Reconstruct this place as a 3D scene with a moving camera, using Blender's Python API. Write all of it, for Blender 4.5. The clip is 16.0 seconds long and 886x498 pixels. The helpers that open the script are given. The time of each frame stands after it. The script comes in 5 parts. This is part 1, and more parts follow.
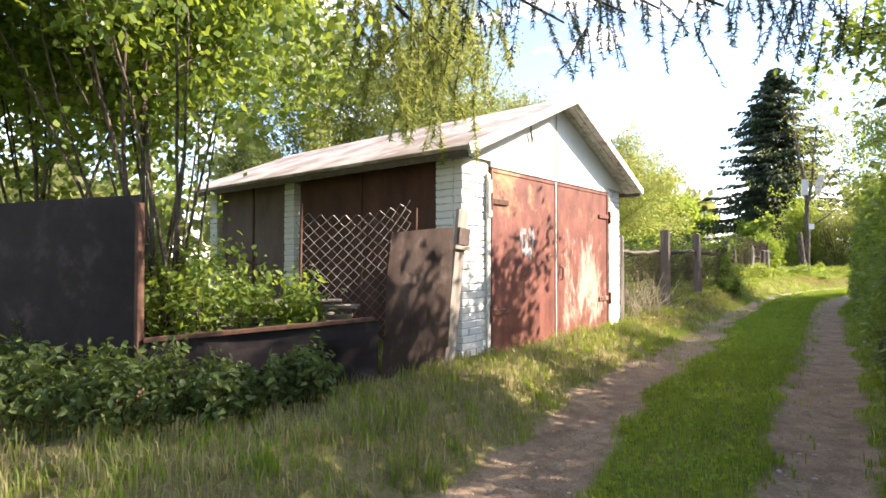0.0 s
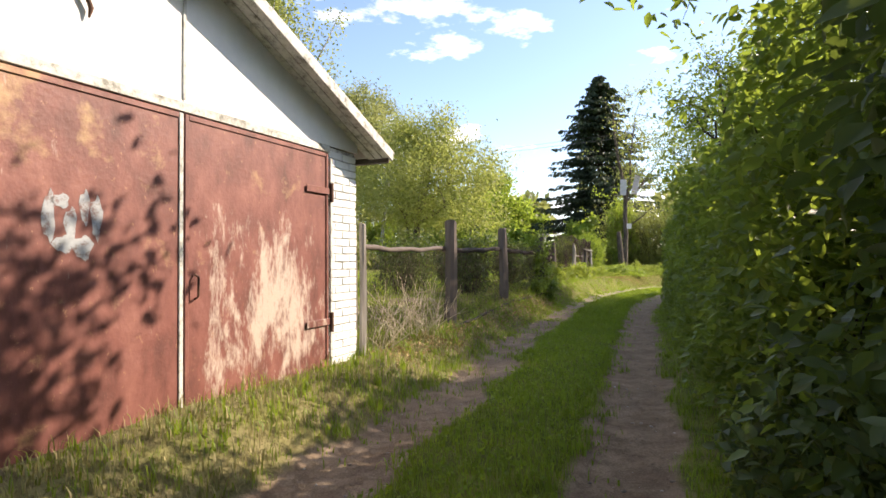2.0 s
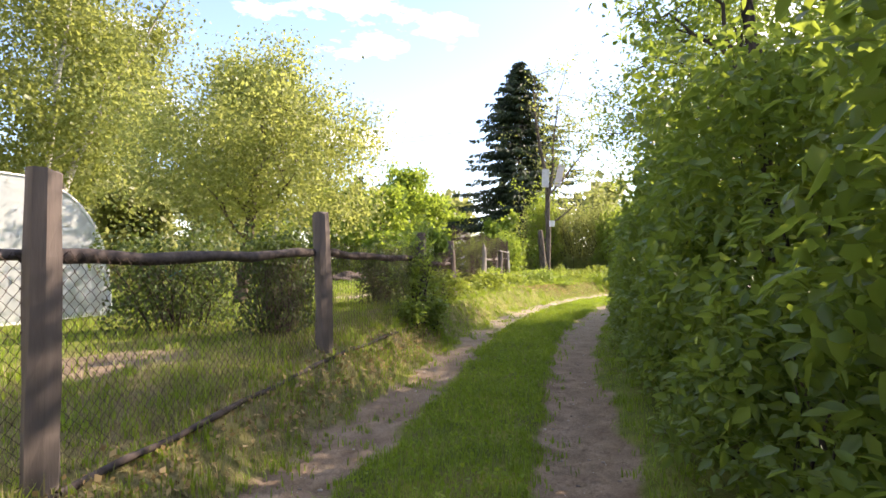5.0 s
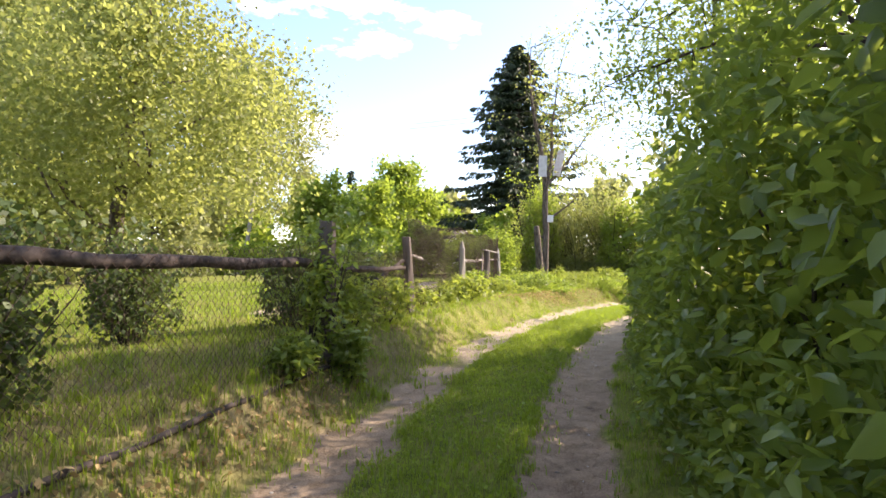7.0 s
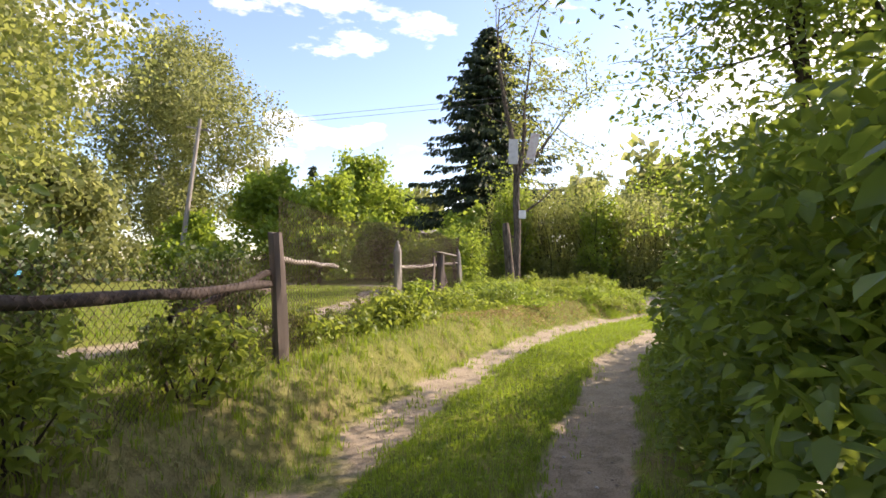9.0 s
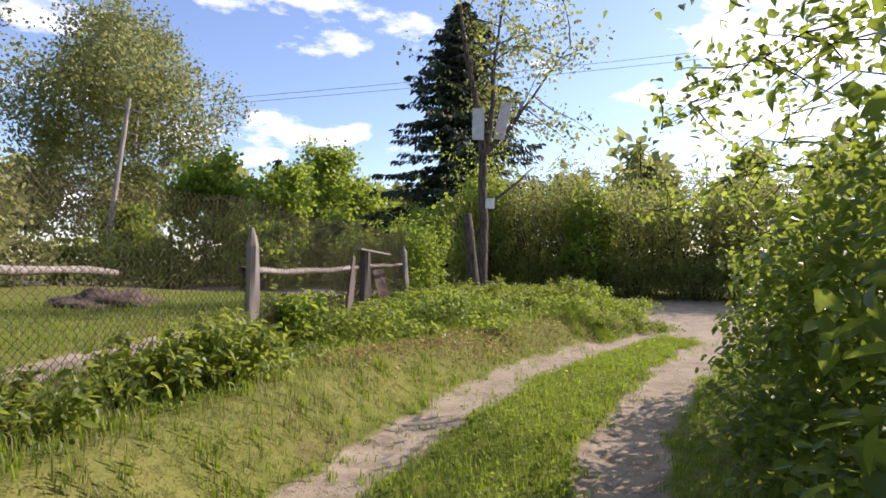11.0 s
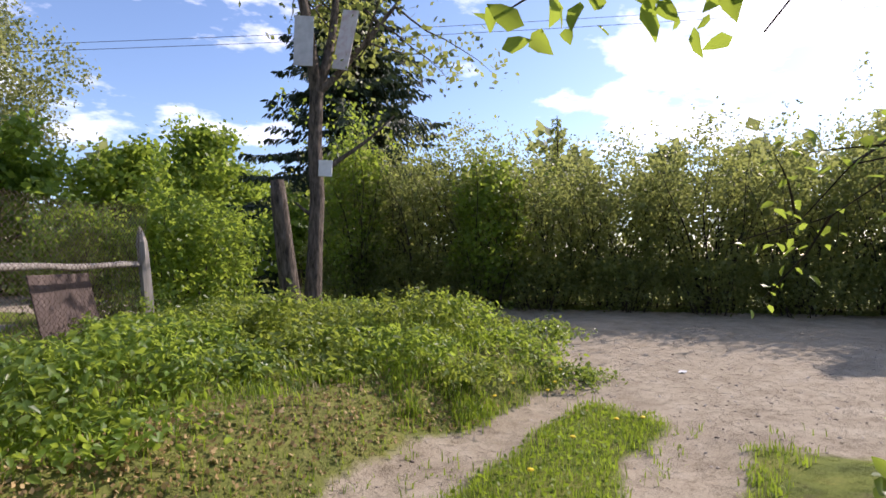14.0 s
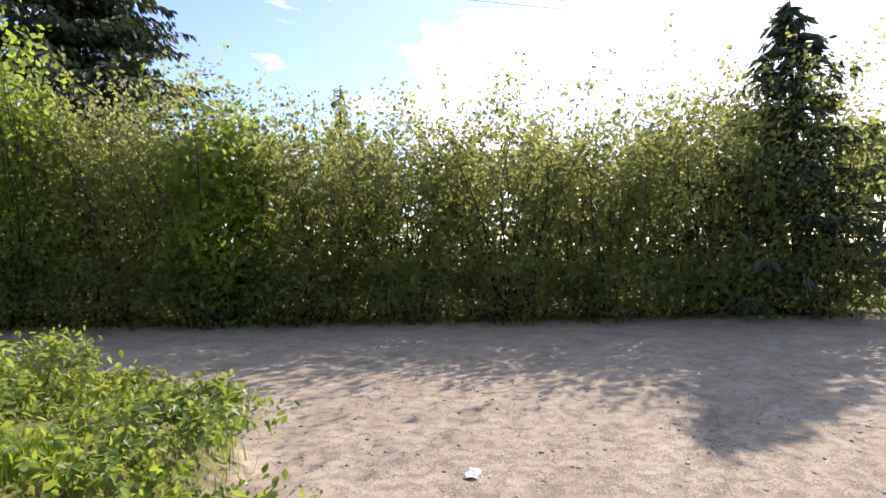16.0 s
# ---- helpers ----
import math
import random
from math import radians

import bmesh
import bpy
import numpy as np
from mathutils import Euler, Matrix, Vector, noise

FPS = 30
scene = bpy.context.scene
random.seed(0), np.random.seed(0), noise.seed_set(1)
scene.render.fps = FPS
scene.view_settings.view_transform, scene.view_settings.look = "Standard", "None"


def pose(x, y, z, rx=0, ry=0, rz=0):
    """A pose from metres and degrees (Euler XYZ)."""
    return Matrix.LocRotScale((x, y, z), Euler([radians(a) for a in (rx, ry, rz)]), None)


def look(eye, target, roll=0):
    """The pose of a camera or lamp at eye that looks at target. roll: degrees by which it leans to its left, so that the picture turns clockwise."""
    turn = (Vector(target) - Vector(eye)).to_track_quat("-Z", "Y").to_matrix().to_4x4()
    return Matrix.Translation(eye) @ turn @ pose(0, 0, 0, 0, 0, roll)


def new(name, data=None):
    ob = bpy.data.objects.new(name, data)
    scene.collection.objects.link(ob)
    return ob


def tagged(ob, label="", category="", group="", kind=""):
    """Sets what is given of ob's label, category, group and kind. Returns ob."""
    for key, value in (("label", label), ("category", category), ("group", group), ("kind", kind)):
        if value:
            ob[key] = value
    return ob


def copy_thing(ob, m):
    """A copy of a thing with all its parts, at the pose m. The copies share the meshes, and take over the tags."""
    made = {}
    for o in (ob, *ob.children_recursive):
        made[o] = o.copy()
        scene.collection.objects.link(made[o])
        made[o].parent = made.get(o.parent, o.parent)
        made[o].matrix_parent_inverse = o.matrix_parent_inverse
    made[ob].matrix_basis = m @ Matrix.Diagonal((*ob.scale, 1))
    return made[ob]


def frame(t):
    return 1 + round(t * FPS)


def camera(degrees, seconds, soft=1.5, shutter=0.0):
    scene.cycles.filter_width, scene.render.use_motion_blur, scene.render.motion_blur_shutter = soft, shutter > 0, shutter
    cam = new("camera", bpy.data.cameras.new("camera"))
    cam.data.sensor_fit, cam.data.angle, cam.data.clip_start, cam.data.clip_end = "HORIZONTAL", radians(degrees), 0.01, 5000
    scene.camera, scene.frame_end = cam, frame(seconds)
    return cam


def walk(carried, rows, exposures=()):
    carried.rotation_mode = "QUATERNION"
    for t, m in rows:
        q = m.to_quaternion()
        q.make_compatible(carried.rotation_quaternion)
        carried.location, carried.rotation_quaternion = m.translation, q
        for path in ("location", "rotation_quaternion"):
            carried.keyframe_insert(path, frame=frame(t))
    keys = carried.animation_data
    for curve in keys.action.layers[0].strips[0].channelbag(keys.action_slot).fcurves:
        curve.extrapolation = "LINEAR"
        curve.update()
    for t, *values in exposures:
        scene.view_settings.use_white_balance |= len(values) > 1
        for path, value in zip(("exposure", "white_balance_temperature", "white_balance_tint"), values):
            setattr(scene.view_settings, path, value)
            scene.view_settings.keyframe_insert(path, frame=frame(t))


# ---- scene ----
cam = camera(77.8, 16.0, 1.6)
METRES, EYE, TILT, LEAN, TURN = 32.0, 1.333, 1.0, 0.0, 0.0
EXPOSURES = [(0.0, 1.9, 7500, 19), (1.5, 1.22, 7500, 18), (2.5, 1.2, 7600, 18), (3.5, 1.45, 7800, 21), (6.5, 1.74, 7450, 23), (9.0, 1.2, 7600, 24), (11.5, 0.6, 6700, 26), (12.5, 0.5, 6600, 26), (14.5, 0.62, 6600, 25), (16.0, 1.0, 6700, 26)]
ROWS = [
    (0.0, 0.0, 0.0, 0.0, 0.0, -0.0, -0.0),
    (0.5, 0.0182, 0.023, -0.0011, -3.13, 0.07, 0.09),
    (1.0, 0.0371, 0.0486, -0.0019, -6.53, 0.01, 0.14),
    (1.5, 0.0552, 0.073, -0.0021, -10.84, 0.06, 0.09),
    (2.0, 0.0726, 0.1005, -0.002, -14.91, 0.03, 0.04),
    (2.5, 0.0901, 0.1266, -0.0027, -19.3, 0.11, 0.06),
    (3.0, 0.1064, 0.1532, -0.0032, -21.85, 0.09, 0.09),
    (3.5, 0.1232, 0.1773, -0.0014, -22.6, 0.21, 0.03),
    (4.0, 0.1391, 0.204, -0.0013, -22.69, 0.14, 0.02),
    (6.5, 0.2223, 0.3223, -0.0001, -22.3, 0.04, 0.08),
    (7.0, 0.2406, 0.3473, -0.0007, -22.35, -0.04, -0.07),
    (7.5, 0.26, 0.3749, -0.0018, -22.42, -0.04, -0.09),
    (8.0, 0.2765, 0.4, 0.0001, -22.87, -0.04, -0.15),
    (8.5, 0.295, 0.4262, -0.0009, -24.12, 0.05, -0.11),
    (9.0, 0.3134, 0.4501, 0.0004, -24.81, 0.01, -0.06),
    (11.5, 0.4192, 0.575, -0.0026, -26.65, 0.13, -0.19),
    (12.0, 0.4388, 0.5966, -0.0018, -27.16, 0.17, -0.23),
    (12.5, 0.4619, 0.6196, -0.0038, -28.12, 0.17, -0.11),
    (13.0, 0.4851, 0.6387, -0.0041, -28.92, 0.21, -0.09),
    (13.5, 0.5113, 0.6597, -0.0061, -30.8, 0.16, 0.01),
    (14.0, 0.5371, 0.6783, -0.0078, -33.93, 0.17, 0.05),
    (14.5, 0.5633, 0.6998, -0.0076, -36.9, 0.11, 0.11),
    (15.0, 0.5888, 0.7163, -0.009, -40.71, 0.23, 0.11),
    (15.5, 0.6166, 0.7344, -0.0117, -47.51, 0.16, 0.22),
    (16.0, 0.6458, 0.7462, -0.0122, -53.78, 0.16, 0.27),
]
walk(cam, [(t, pose(0, 0, EYE, TILT, LEAN, TURN) @ pose(METRES * x, METRES * y, METRES * z, 90 + pitch, roll, yaw)) for t, x, y, z, yaw, pitch, roll in ROWS],
     EXPOSURES)

# ---- world and sun ----
SUN_AZ, SUN_EL = radians(1.0), radians(34.5)      # azimuth counted from +x towards +y
world = bpy.data.worlds.new("world")
scene.world = world
world.use_nodes = True
wt = world.node_tree
wt.nodes.clear()


def wnode(kind, **values):
    n = wt.nodes.new(kind)
    for k, v in values.items():
        n.inputs[k].default_value = v
    return n


sky = wt.nodes.new("ShaderNodeTexSky")
sky.sky_type, sky.sun_disc = "NISHITA", False
sky.sun_elevation, sky.sun_rotation = SUN_EL, math.pi / 2 - SUN_AZ
sky.air_density, sky.dust_density, sky.ozone_density = 1.0, 0.5, 4.0
back = wnode("ShaderNodeBackground", Strength=0.15)
wout = wt.nodes.new("ShaderNodeOutputWorld")
# loose fair-weather cloud
wc = wt.nodes.new("ShaderNodeTexCoord")
wm = wt.nodes.new("ShaderNodeMapping")
wm.inputs["Scale"].default_value = (1.0, 1.0, 2.6)
wt.links.new(wc.outputs["Generated"], wm.inputs["Vector"])
wn = wnode("ShaderNodeTexNoise", Scale=4.2, Detail=9.0, Roughness=0.58)
wt.links.new(wm.outputs["Vector"], wn.inputs["Vector"])
wr = wt.nodes.new("ShaderNodeValToRGB")
wr.color_ramp.elements[0].position, wr.color_ramp.elements[1].position = 0.53, 0.76
wt.links.new(wn.outputs["Fac"], wr.inputs["Fac"])
wx = wt.nodes.new("ShaderNodeMix")
wx.data_type = "RGBA"
wt.links.new(wr.outputs["Color"], wx.inputs[0])
wt.links.new(sky.outputs["Color"], wx.inputs[6])
wx.inputs[7].default_value = (13.0, 13.0, 13.2, 1)
wt.links.new(wx.outputs[2], back.inputs["Color"])
wt.links.new(back.outputs["Background"], wout.inputs["Surface"])

sun_data = bpy.data.lights.new("sun", "SUN")
sun_data.energy, sun_data.angle, sun_data.color = 4.6, radians(0.55), (1.0, 0.93, 0.82)
sun = new("sun", sun_data)
sun_way = Vector((math.cos(SUN_AZ) * math.cos(SUN_EL), math.sin(SUN_AZ) * math.cos(SUN_EL), math.sin(SUN_EL)))
sun.matrix_world = look(sun_way * 60, (0, 0, 0))

# ---- materials ----


class Mat:
    """A node material in the making."""

    def __init__(self, name, rough=0.8, metal=0.0, spec=0.3):
        self.m = bpy.data.materials.new(name)
        self.m.use_nodes = True
        self.t = self.m.node_tree
        self.b = self.t.nodes["Principled BSDF"]
        self.out = self.t.nodes["Material Output"]
        self.b.inputs["Roughness"].default_value = rough
        self.b.inputs["Metallic"].default_value = metal
        self.b.inputs["Specular IOR Level"].default_value = spec
        self.coord = self.t.nodes.new("ShaderNodeTexCoord").outputs["Object"]

    def noise(self, scale, detail=4.0, rough=0.6, stretch=None, distort=0.0):
        n = self.t.nodes.new("ShaderNodeTexNoise")
        n.inputs["Scale"].default_value = scale
        n.inputs["Detail"].default_value = detail
        n.inputs["Roughness"].default_value = rough
        n.inputs["Distortion"].default_value = distort
        src = self.coord
        if stretch:
            mp = self.t.nodes.new("ShaderNodeMapping")
            mp.inputs["Scale"].default_value = stretch
            self.t.links.new(src, mp.inputs["Vector"])
            src = mp.outputs["Vector"]
        self.t.links.new(src, n.inputs["Vector"])
        return n.outputs["Fac"]

    def ramp(self, fac, stops):
        r = self.t.nodes.new("ShaderNodeValToRGB")
        el = r.color_ramp.elements
        while len(el) < len(stops):
            el.new(0.5)
        for e, (p, c) in zip(el, stops):
            e.position = p
            e.color = (*c, 1) if len(c) == 3 else c
        self.t.links.new(fac, r.inputs["Fac"])
        return r.outputs["Color"]

    def mix(self, fac, a, b, blend="MIX"):
        n = self.t.nodes.new("ShaderNodeMix")
        n.data_type, n.blend_type = "RGBA", blend
        for sock, v in ((n.inputs[0], fac), (n.inputs[6], a), (n.inputs[7], b)):
            if isinstance(v, (int, float)):
                sock.default_value = v
            elif isinstance(v, tuple):
                sock.default_value = (*v, 1)
            else:
                self.t.links.new(v, sock)
        return n.outputs[2]

    def math(self, op, a, b=0.5):
        n = self.t.nodes.new("ShaderNodeMath")
        n.operation = op
        n.use_clamp = True
        for sock, v in zip(n.inputs, (a, b)):
            if isinstance(v, (int, float)):
                sock.default_value = v
            else:
                self.t.links.new(v, sock)
        return n.outputs[0]

    def island(self):
        return self.t.nodes.new("ShaderNodeNewGeometry").outputs["Random Per Island"]

    def each(self):
        return self.t.nodes.new("ShaderNodeObjectInfo").outputs["Random"]

    def attr(self, name):
        n = self.t.nodes.new("ShaderNodeAttribute")
        n.attribute_name = name
        return n.outputs["Fac"]

    def colour(self, c):
        if isinstance(c, tuple):
            self.b.inputs["Base Color"].default_value = (*c, 1)
        else:
            self.t.links.new(c, self.b.inputs["Base Color"])
        return self

    def roughness(self, fac, lo, hi):
        n = self.t.nodes.new("ShaderNodeMapRange")
        n.inputs["To Min"].default_value, n.inputs["To Max"].default_value = lo, hi
        self.t.links.new(fac, n.inputs["Value"])
        self.t.links.new(n.outputs["Result"], self.b.inputs["Roughness"])
        return self

    def bump(self, fac, distance, strength=0.7):
        n = self.t.nodes.new("ShaderNodeBump")
        n.inputs["Distance"].default_value, n.inputs["Strength"].default_value = distance, strength
        self.t.links.new(fac, n.inputs["Height"])
        self.t.links.new(n.outputs["Normal"], self.b.inputs["Normal"])
        return self

    def translucent(self, c, amount):
        tr = self.t.nodes.new("ShaderNodeBsdfTranslucent")
        if isinstance(c, tuple):
            tr.inputs["Color"].default_value = (*c, 1)
        else:
            self.t.links.new(c, tr.inputs["Color"])
        ms = self.t.nodes.new("ShaderNodeMixShader")
        ms.inputs[0].default_value = amount
        self.t.links.new(self.b.outputs[0], ms.inputs[1])
        self.t.links.new(tr.outputs[0], ms.inputs[2])
        self.t.links.new(ms.outputs[0], self.out.inputs["Surface"])
        return self


def leaf_material(name, dark, mid, light, glow, amount=0.4, rough=0.45):
    m = Mat(name, rough=rough, spec=0.35)
    c = m.ramp(m.island(), [(0.0, dark), (0.5, mid), (1.0, light)])
    patch = m.ramp(m.noise(0.9, 3.0), [(0.3, (0.75, 0.75, 0.75)), (0.7, (1.2, 1.15, 1.0))])
    c = m.mix(1.0, c, patch, "MULTIPLY")
    g = m.mix(0.5, c, glow)
    return m.colour(c).translucent(g, amount).m


LEAF_HEDGE = leaf_material("leaf_hedge", (0.055, 0.108, 0.026), (0.105, 0.18, 0.042), (0.165, 0.245, 0.06), (0.50, 0.62, 0.07), 0.47, 0.38)
LEAF_BIRCH = leaf_material("leaf_birch", (0.09, 0.125, 0.035), (0.135, 0.175, 0.05), (0.19, 0.225, 0.08), (0.52, 0.56, 0.13), 0.55)
LEAF_APPLE = leaf_material("leaf_apple", (0.10, 0.145, 0.04), (0.17, 0.215, 0.065), (0.26, 0.29, 0.12), (0.60, 0.64, 0.15), 0.55)
LEAF_FRESH = leaf_material("leaf_fresh", (0.07, 0.14, 0.02), (0.11, 0.20, 0.03), (0.17, 0.265, 0.045), (0.56, 0.68, 0.08), 0.54)
LEAF_WEED = leaf_material("leaf_weed", (0.075, 0.13, 0.022), (0.135, 0.205, 0.036), (0.21, 0.27, 0.06), (0.54, 0.62, 0.08), 0.5)
LEAF_WALL = leaf_material("leaf_roadside", (0.06, 0.09, 0.028), (0.105, 0.14, 0.046), (0.155, 0.19, 0.07), (0.58, 0.62, 0.17), 0.57)
# dark leaf; also carries painted-in shade at the near end of the hedge
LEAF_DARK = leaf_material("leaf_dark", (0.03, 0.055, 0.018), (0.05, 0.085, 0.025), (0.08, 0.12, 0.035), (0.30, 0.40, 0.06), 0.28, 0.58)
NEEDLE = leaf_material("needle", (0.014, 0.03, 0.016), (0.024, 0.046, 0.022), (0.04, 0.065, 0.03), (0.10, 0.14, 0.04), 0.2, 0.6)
# pale needles; on the old spruce's curtain the sunlight is put into this colour
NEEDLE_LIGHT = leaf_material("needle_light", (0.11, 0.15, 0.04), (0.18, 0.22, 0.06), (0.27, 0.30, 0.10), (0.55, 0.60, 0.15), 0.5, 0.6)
BLADE = leaf_material("grass_blade", (0.07, 0.13, 0.014), (0.12, 0.21, 0.022), (0.19, 0.275, 0.036), (0.49, 0.65, 0.05), 0.5, 0.5)
BLADE_DRY = leaf_material("grass_dry", (0.15, 0.17, 0.055), (0.26, 0.25, 0.105), (0.40, 0.34, 0.18), (0.50, 0.47, 0.2), 0.35, 0.6)
# lightened leaf for distant trees: the air's haze is put into its colour
FAR_LEAF = leaf_material("leaf_far", (0.10, 0.13, 0.05), (0.15, 0.18, 0.07), (0.21, 0.23, 0.095), (0.52, 0.55, 0.18), 0.54)


def bark_material(name, a, b, scale=9.0):
    m = Mat(name, rough=0.9, spec=0.15)
    n = m.noise(scale, 6.0, 0.7, (1, 1, 0.22))
    return m.colour(m.ramp(n, [(0.36, a), (0.66, b)])).bump(n, 0.05, 1.0).m


BARK = bark_material("bark", (0.035, 0.028, 0.022), (0.19, 0.155, 0.125), 15.0)
BARK_DARK = bark_material("bark_dark", (0.025, 0.02, 0.016), (0.09, 0.07, 0.055))
m = Mat("bark_birch", rough=0.8, spec=0.2)
n_ = m.noise(5.0, 5.0, 0.7, (0.5, 0.5, 3.5))
BARK_BIRCH = m.colour(m.ramp(n_, [(0.38, (0.05, 0.045, 0.04)), (0.48, (0.45, 0.43, 0.40)), (1.0, (0.62, 0.60, 0.56))])).m
m = Mat("old_wood", rough=0.9, spec=0.15)
n_ = m.noise(14.0, 6.0, 0.7, (1, 1, 0.08))
OLD_WOOD = m.colour(m.mix(m.noise(2.2), m.ramp(n_, [(0.3, (0.055, 0.043, 0.036)), (0.7, (0.19, 0.155, 0.13))]), (0.13, 0.11, 0.10))).bump(n_, 0.006).m
m = Mat("grey_wood", rough=0.9, spec=0.15)
n_ = m.noise(16.0, 6.0, 0.7, (1, 1, 0.08))
GREY_WOOD = m.colour(m.ramp(n_, [(0.3, (0.17, 0.15, 0.13)), (0.7, (0.38, 0.35, 0.31))])).bump(n_, 0.005).m
m = Mat("dark_rail", rough=0.9, spec=0.15)
n_ = m.noise(12.0, 6.0, 0.7)
DARK_RAIL = m.colour(m.ramp(n_, [(0.3, (0.025, 0.02, 0.018)), (0.75, (0.11, 0.09, 0.08))])).bump(n_, 0.006).m
m = Mat("wire", rough=0.55, metal=0.6, spec=0.4)
WIRE = m.colour(m.ramp(m.noise(6.0), [(0.35, (0.12, 0.10, 0.09)), (0.7, (0.30, 0.29, 0.28))])).m
m = Mat("rust_wire", rough=0.8, metal=0.2, spec=0.3)
RUST_WIRE = m.colour(m.ramp(m.noise(6.0), [(0.35, (0.055, 0.035, 0.028)), (0.7, (0.13, 0.09, 0.07))])).m

# garage
m = Mat("white_brick", rough=0.85, spec=0.2)
n_ = m.noise(22.0, 6.0, 0.7)
c_ = m.mix(m.each(), (0.74, 0.75, 0.73), (0.66, 0.68, 0.67))
c_ = m.mix(m.ramp(m.noise(5.0, 5.0), [(0.55, (0, 0, 0)), (0.72, (0.7, 0.7, 0.7))]), c_, (0.50, 0.50, 0.47))
WHITE_BRICK = m.colour(c_).bump(n_, 0.006).m
m = Mat("mortar", rough=0.95, spec=0.1)
MORTAR = m.colour(m.ramp(m.noise(18.0), [(0.35, (0.30, 0.29, 0.28)), (0.6, (0.66, 0.65, 0.63))])).m
m = Mat("white_panel", rough=0.75, spec=0.25)
n_ = m.noise(3.0, 6.0, 0.7)
WHITE_PANEL = m.colour(m.ramp(n_, [(0.25, (0.70, 0.71, 0.70)), (0.6, (0.82, 0.82, 0.80))])).bump(m.noise(40.0), 0.002).m
m = Mat("rusty_door_paint", rough=0.55, spec=0.4)
rust = m.ramp(m.noise(5.0, 6.0, 0.65, (1, 1, 0.45)), [(0.30, (0.095, 0.034, 0.027)), (0.52, (0.18, 0.066, 0.052)), (0.75, (0.26, 0.11, 0.085))])


def worn(at, reach):
    """A worn area round a point of the doors, fading outwards."""
    n = m.t.nodes.new("ShaderNodeVectorMath")
    n.operation = "DISTANCE"
    n.inputs[1].default_value = at
    m.t.links.new(m.coord, n.inputs[0])
    r = m.t.nodes.new("ShaderNodeMapRange")
    r.inputs["From Max"].default_value = reach
    r.inputs["To Min"].default_value, r.inputs["To Max"].default_value = 0.22, 0.0
    m.t.links.new(n.outputs["Value"], r.inputs["Value"])
    return r.outputs["Result"]


streak = m.math("ADD", m.math("MULTIPLY", m.noise(3.0, 9.0, 0.74, (1.2, 1.0, 0.4), 0.4), 0.6), m.math("MULTIPLY", m.noise(15.0, 8.0, 0.75, (1.2, 1.0, 0.35)), 0.4))
pale = m.ramp(m.math("ADD", streak, worn((2.95, 0, 0.72), 1.1)), [(0.60, (0, 0, 0)), (0.69, (0.85, 0.85, 0.85))])
ochre = m.ramp(m.math("ADD", m.noise(3.0, 8.0, 0.7), worn((0.9, 0, 2.25), 1.0)), [(0.60, (0, 0, 0)), (0.76, (0.7, 0.7, 0.7))])
c_ = m.mix(ochre, rust, (0.46, 0.31, 0.15))
c_ = m.mix(pale, c_, (0.48, 0.40, 0.33))
flake = m.ramp(m.noise(24.0, 6.0, 0.75, (1, 1, 0.6)), [(0.62, (0, 0, 0)), (0.68, (1, 1, 1))])
c_ = m.mix(flake, c_, (0.33, 0.17, 0.10))
DOOR_PAINT = m.colour(c_).bump(m.noise(30.0, 6.0), 0.004).roughness(m.noise(7.0), 0.4, 0.7).m
m = Mat("dark_red_sheet", rough=0.7, spec=0.3)
c_ = m.ramp(m.noise(3.0, 7.0, 0.7, (1, 1, 0.4)), [(0.3, (0.055, 0.026, 0.022)), (0.6, (0.10, 0.045, 0.036)), (0.8, (0.15, 0.085, 0.06))])
DARK_SHEET = m.colour(c_).bump(m.noise(20.0), 0.004).m
m = Mat("dusty_mauve_sheet", rough=0.8, spec=0.25)
c_ = m.ramp(m.noise(3.0, 7.0, 0.7, (1, 1, 0.5)), [(0.3, (0.11, 0.078, 0.07)), (0.6, (0.17, 0.125, 0.112)), (0.8, (0.23, 0.18, 0.16))])
MAUVE_SHEET = m.colour(c_).bump(m.noise(20.0), 0.004).m
m = Mat("brown_sheet", rough=0.75, spec=0.3)
c_ = m.ramp(m.noise(2.5, 7.0, 0.7), [(0.3, (0.045, 0.032, 0.028)), (0.55, (0.10, 0.072, 0.062)), (0.75, (0.24, 0.19, 0.165))])
BROWN_SHEET = m.colour(c_).bump(m.noise(26.0), 0.004).m
m = Mat("charcoal_sheet", rough=0.7, spec=0.3)
c_ = m.ramp(m.noise(2.0, 7.0, 0.7), [(0.3, (0.025, 0.02, 0.021)), (0.55, (0.045, 0.036, 0.037)), (0.72, (0.13, 0.108, 0.108))])
CHARCOAL = m.colour(c_).bump(m.noise(26.0), 0.004).m
m = Mat("roof_slate_sheet", rough=0.9, spec=0.2)
n_ = m.noise(7.0, 7.0, 0.7)
ROOF = m.colour(m.mix(m.ramp(m.noise(1.4, 5.0), [(0.45, (0, 0, 0)), (0.6, (0.8, 0.8, 0.8))]), m.ramp(n_, [(0.3, (0.30, 0.27, 0.25)), (0.7, (0.52, 0.49, 0.46))]), (0.22, 0.17, 0.14))).bump(n_, 0.01).m
m = Mat("weathered_white_board", rough=0.85, spec=0.2)
n_ = m.noise(10.0, 7.0, 0.75)
WHITE_BOARD = m.colour(m.ramp(n_, [(0.34, (0.17, 0.165, 0.14)), (0.5, (0.50, 0.50, 0.46)), (0.75, (0.66, 0.66, 0.62))])).bump(n_, 0.004).m
m = Mat("rust_iron", rough=0.75, metal=0.3, spec=0.4)
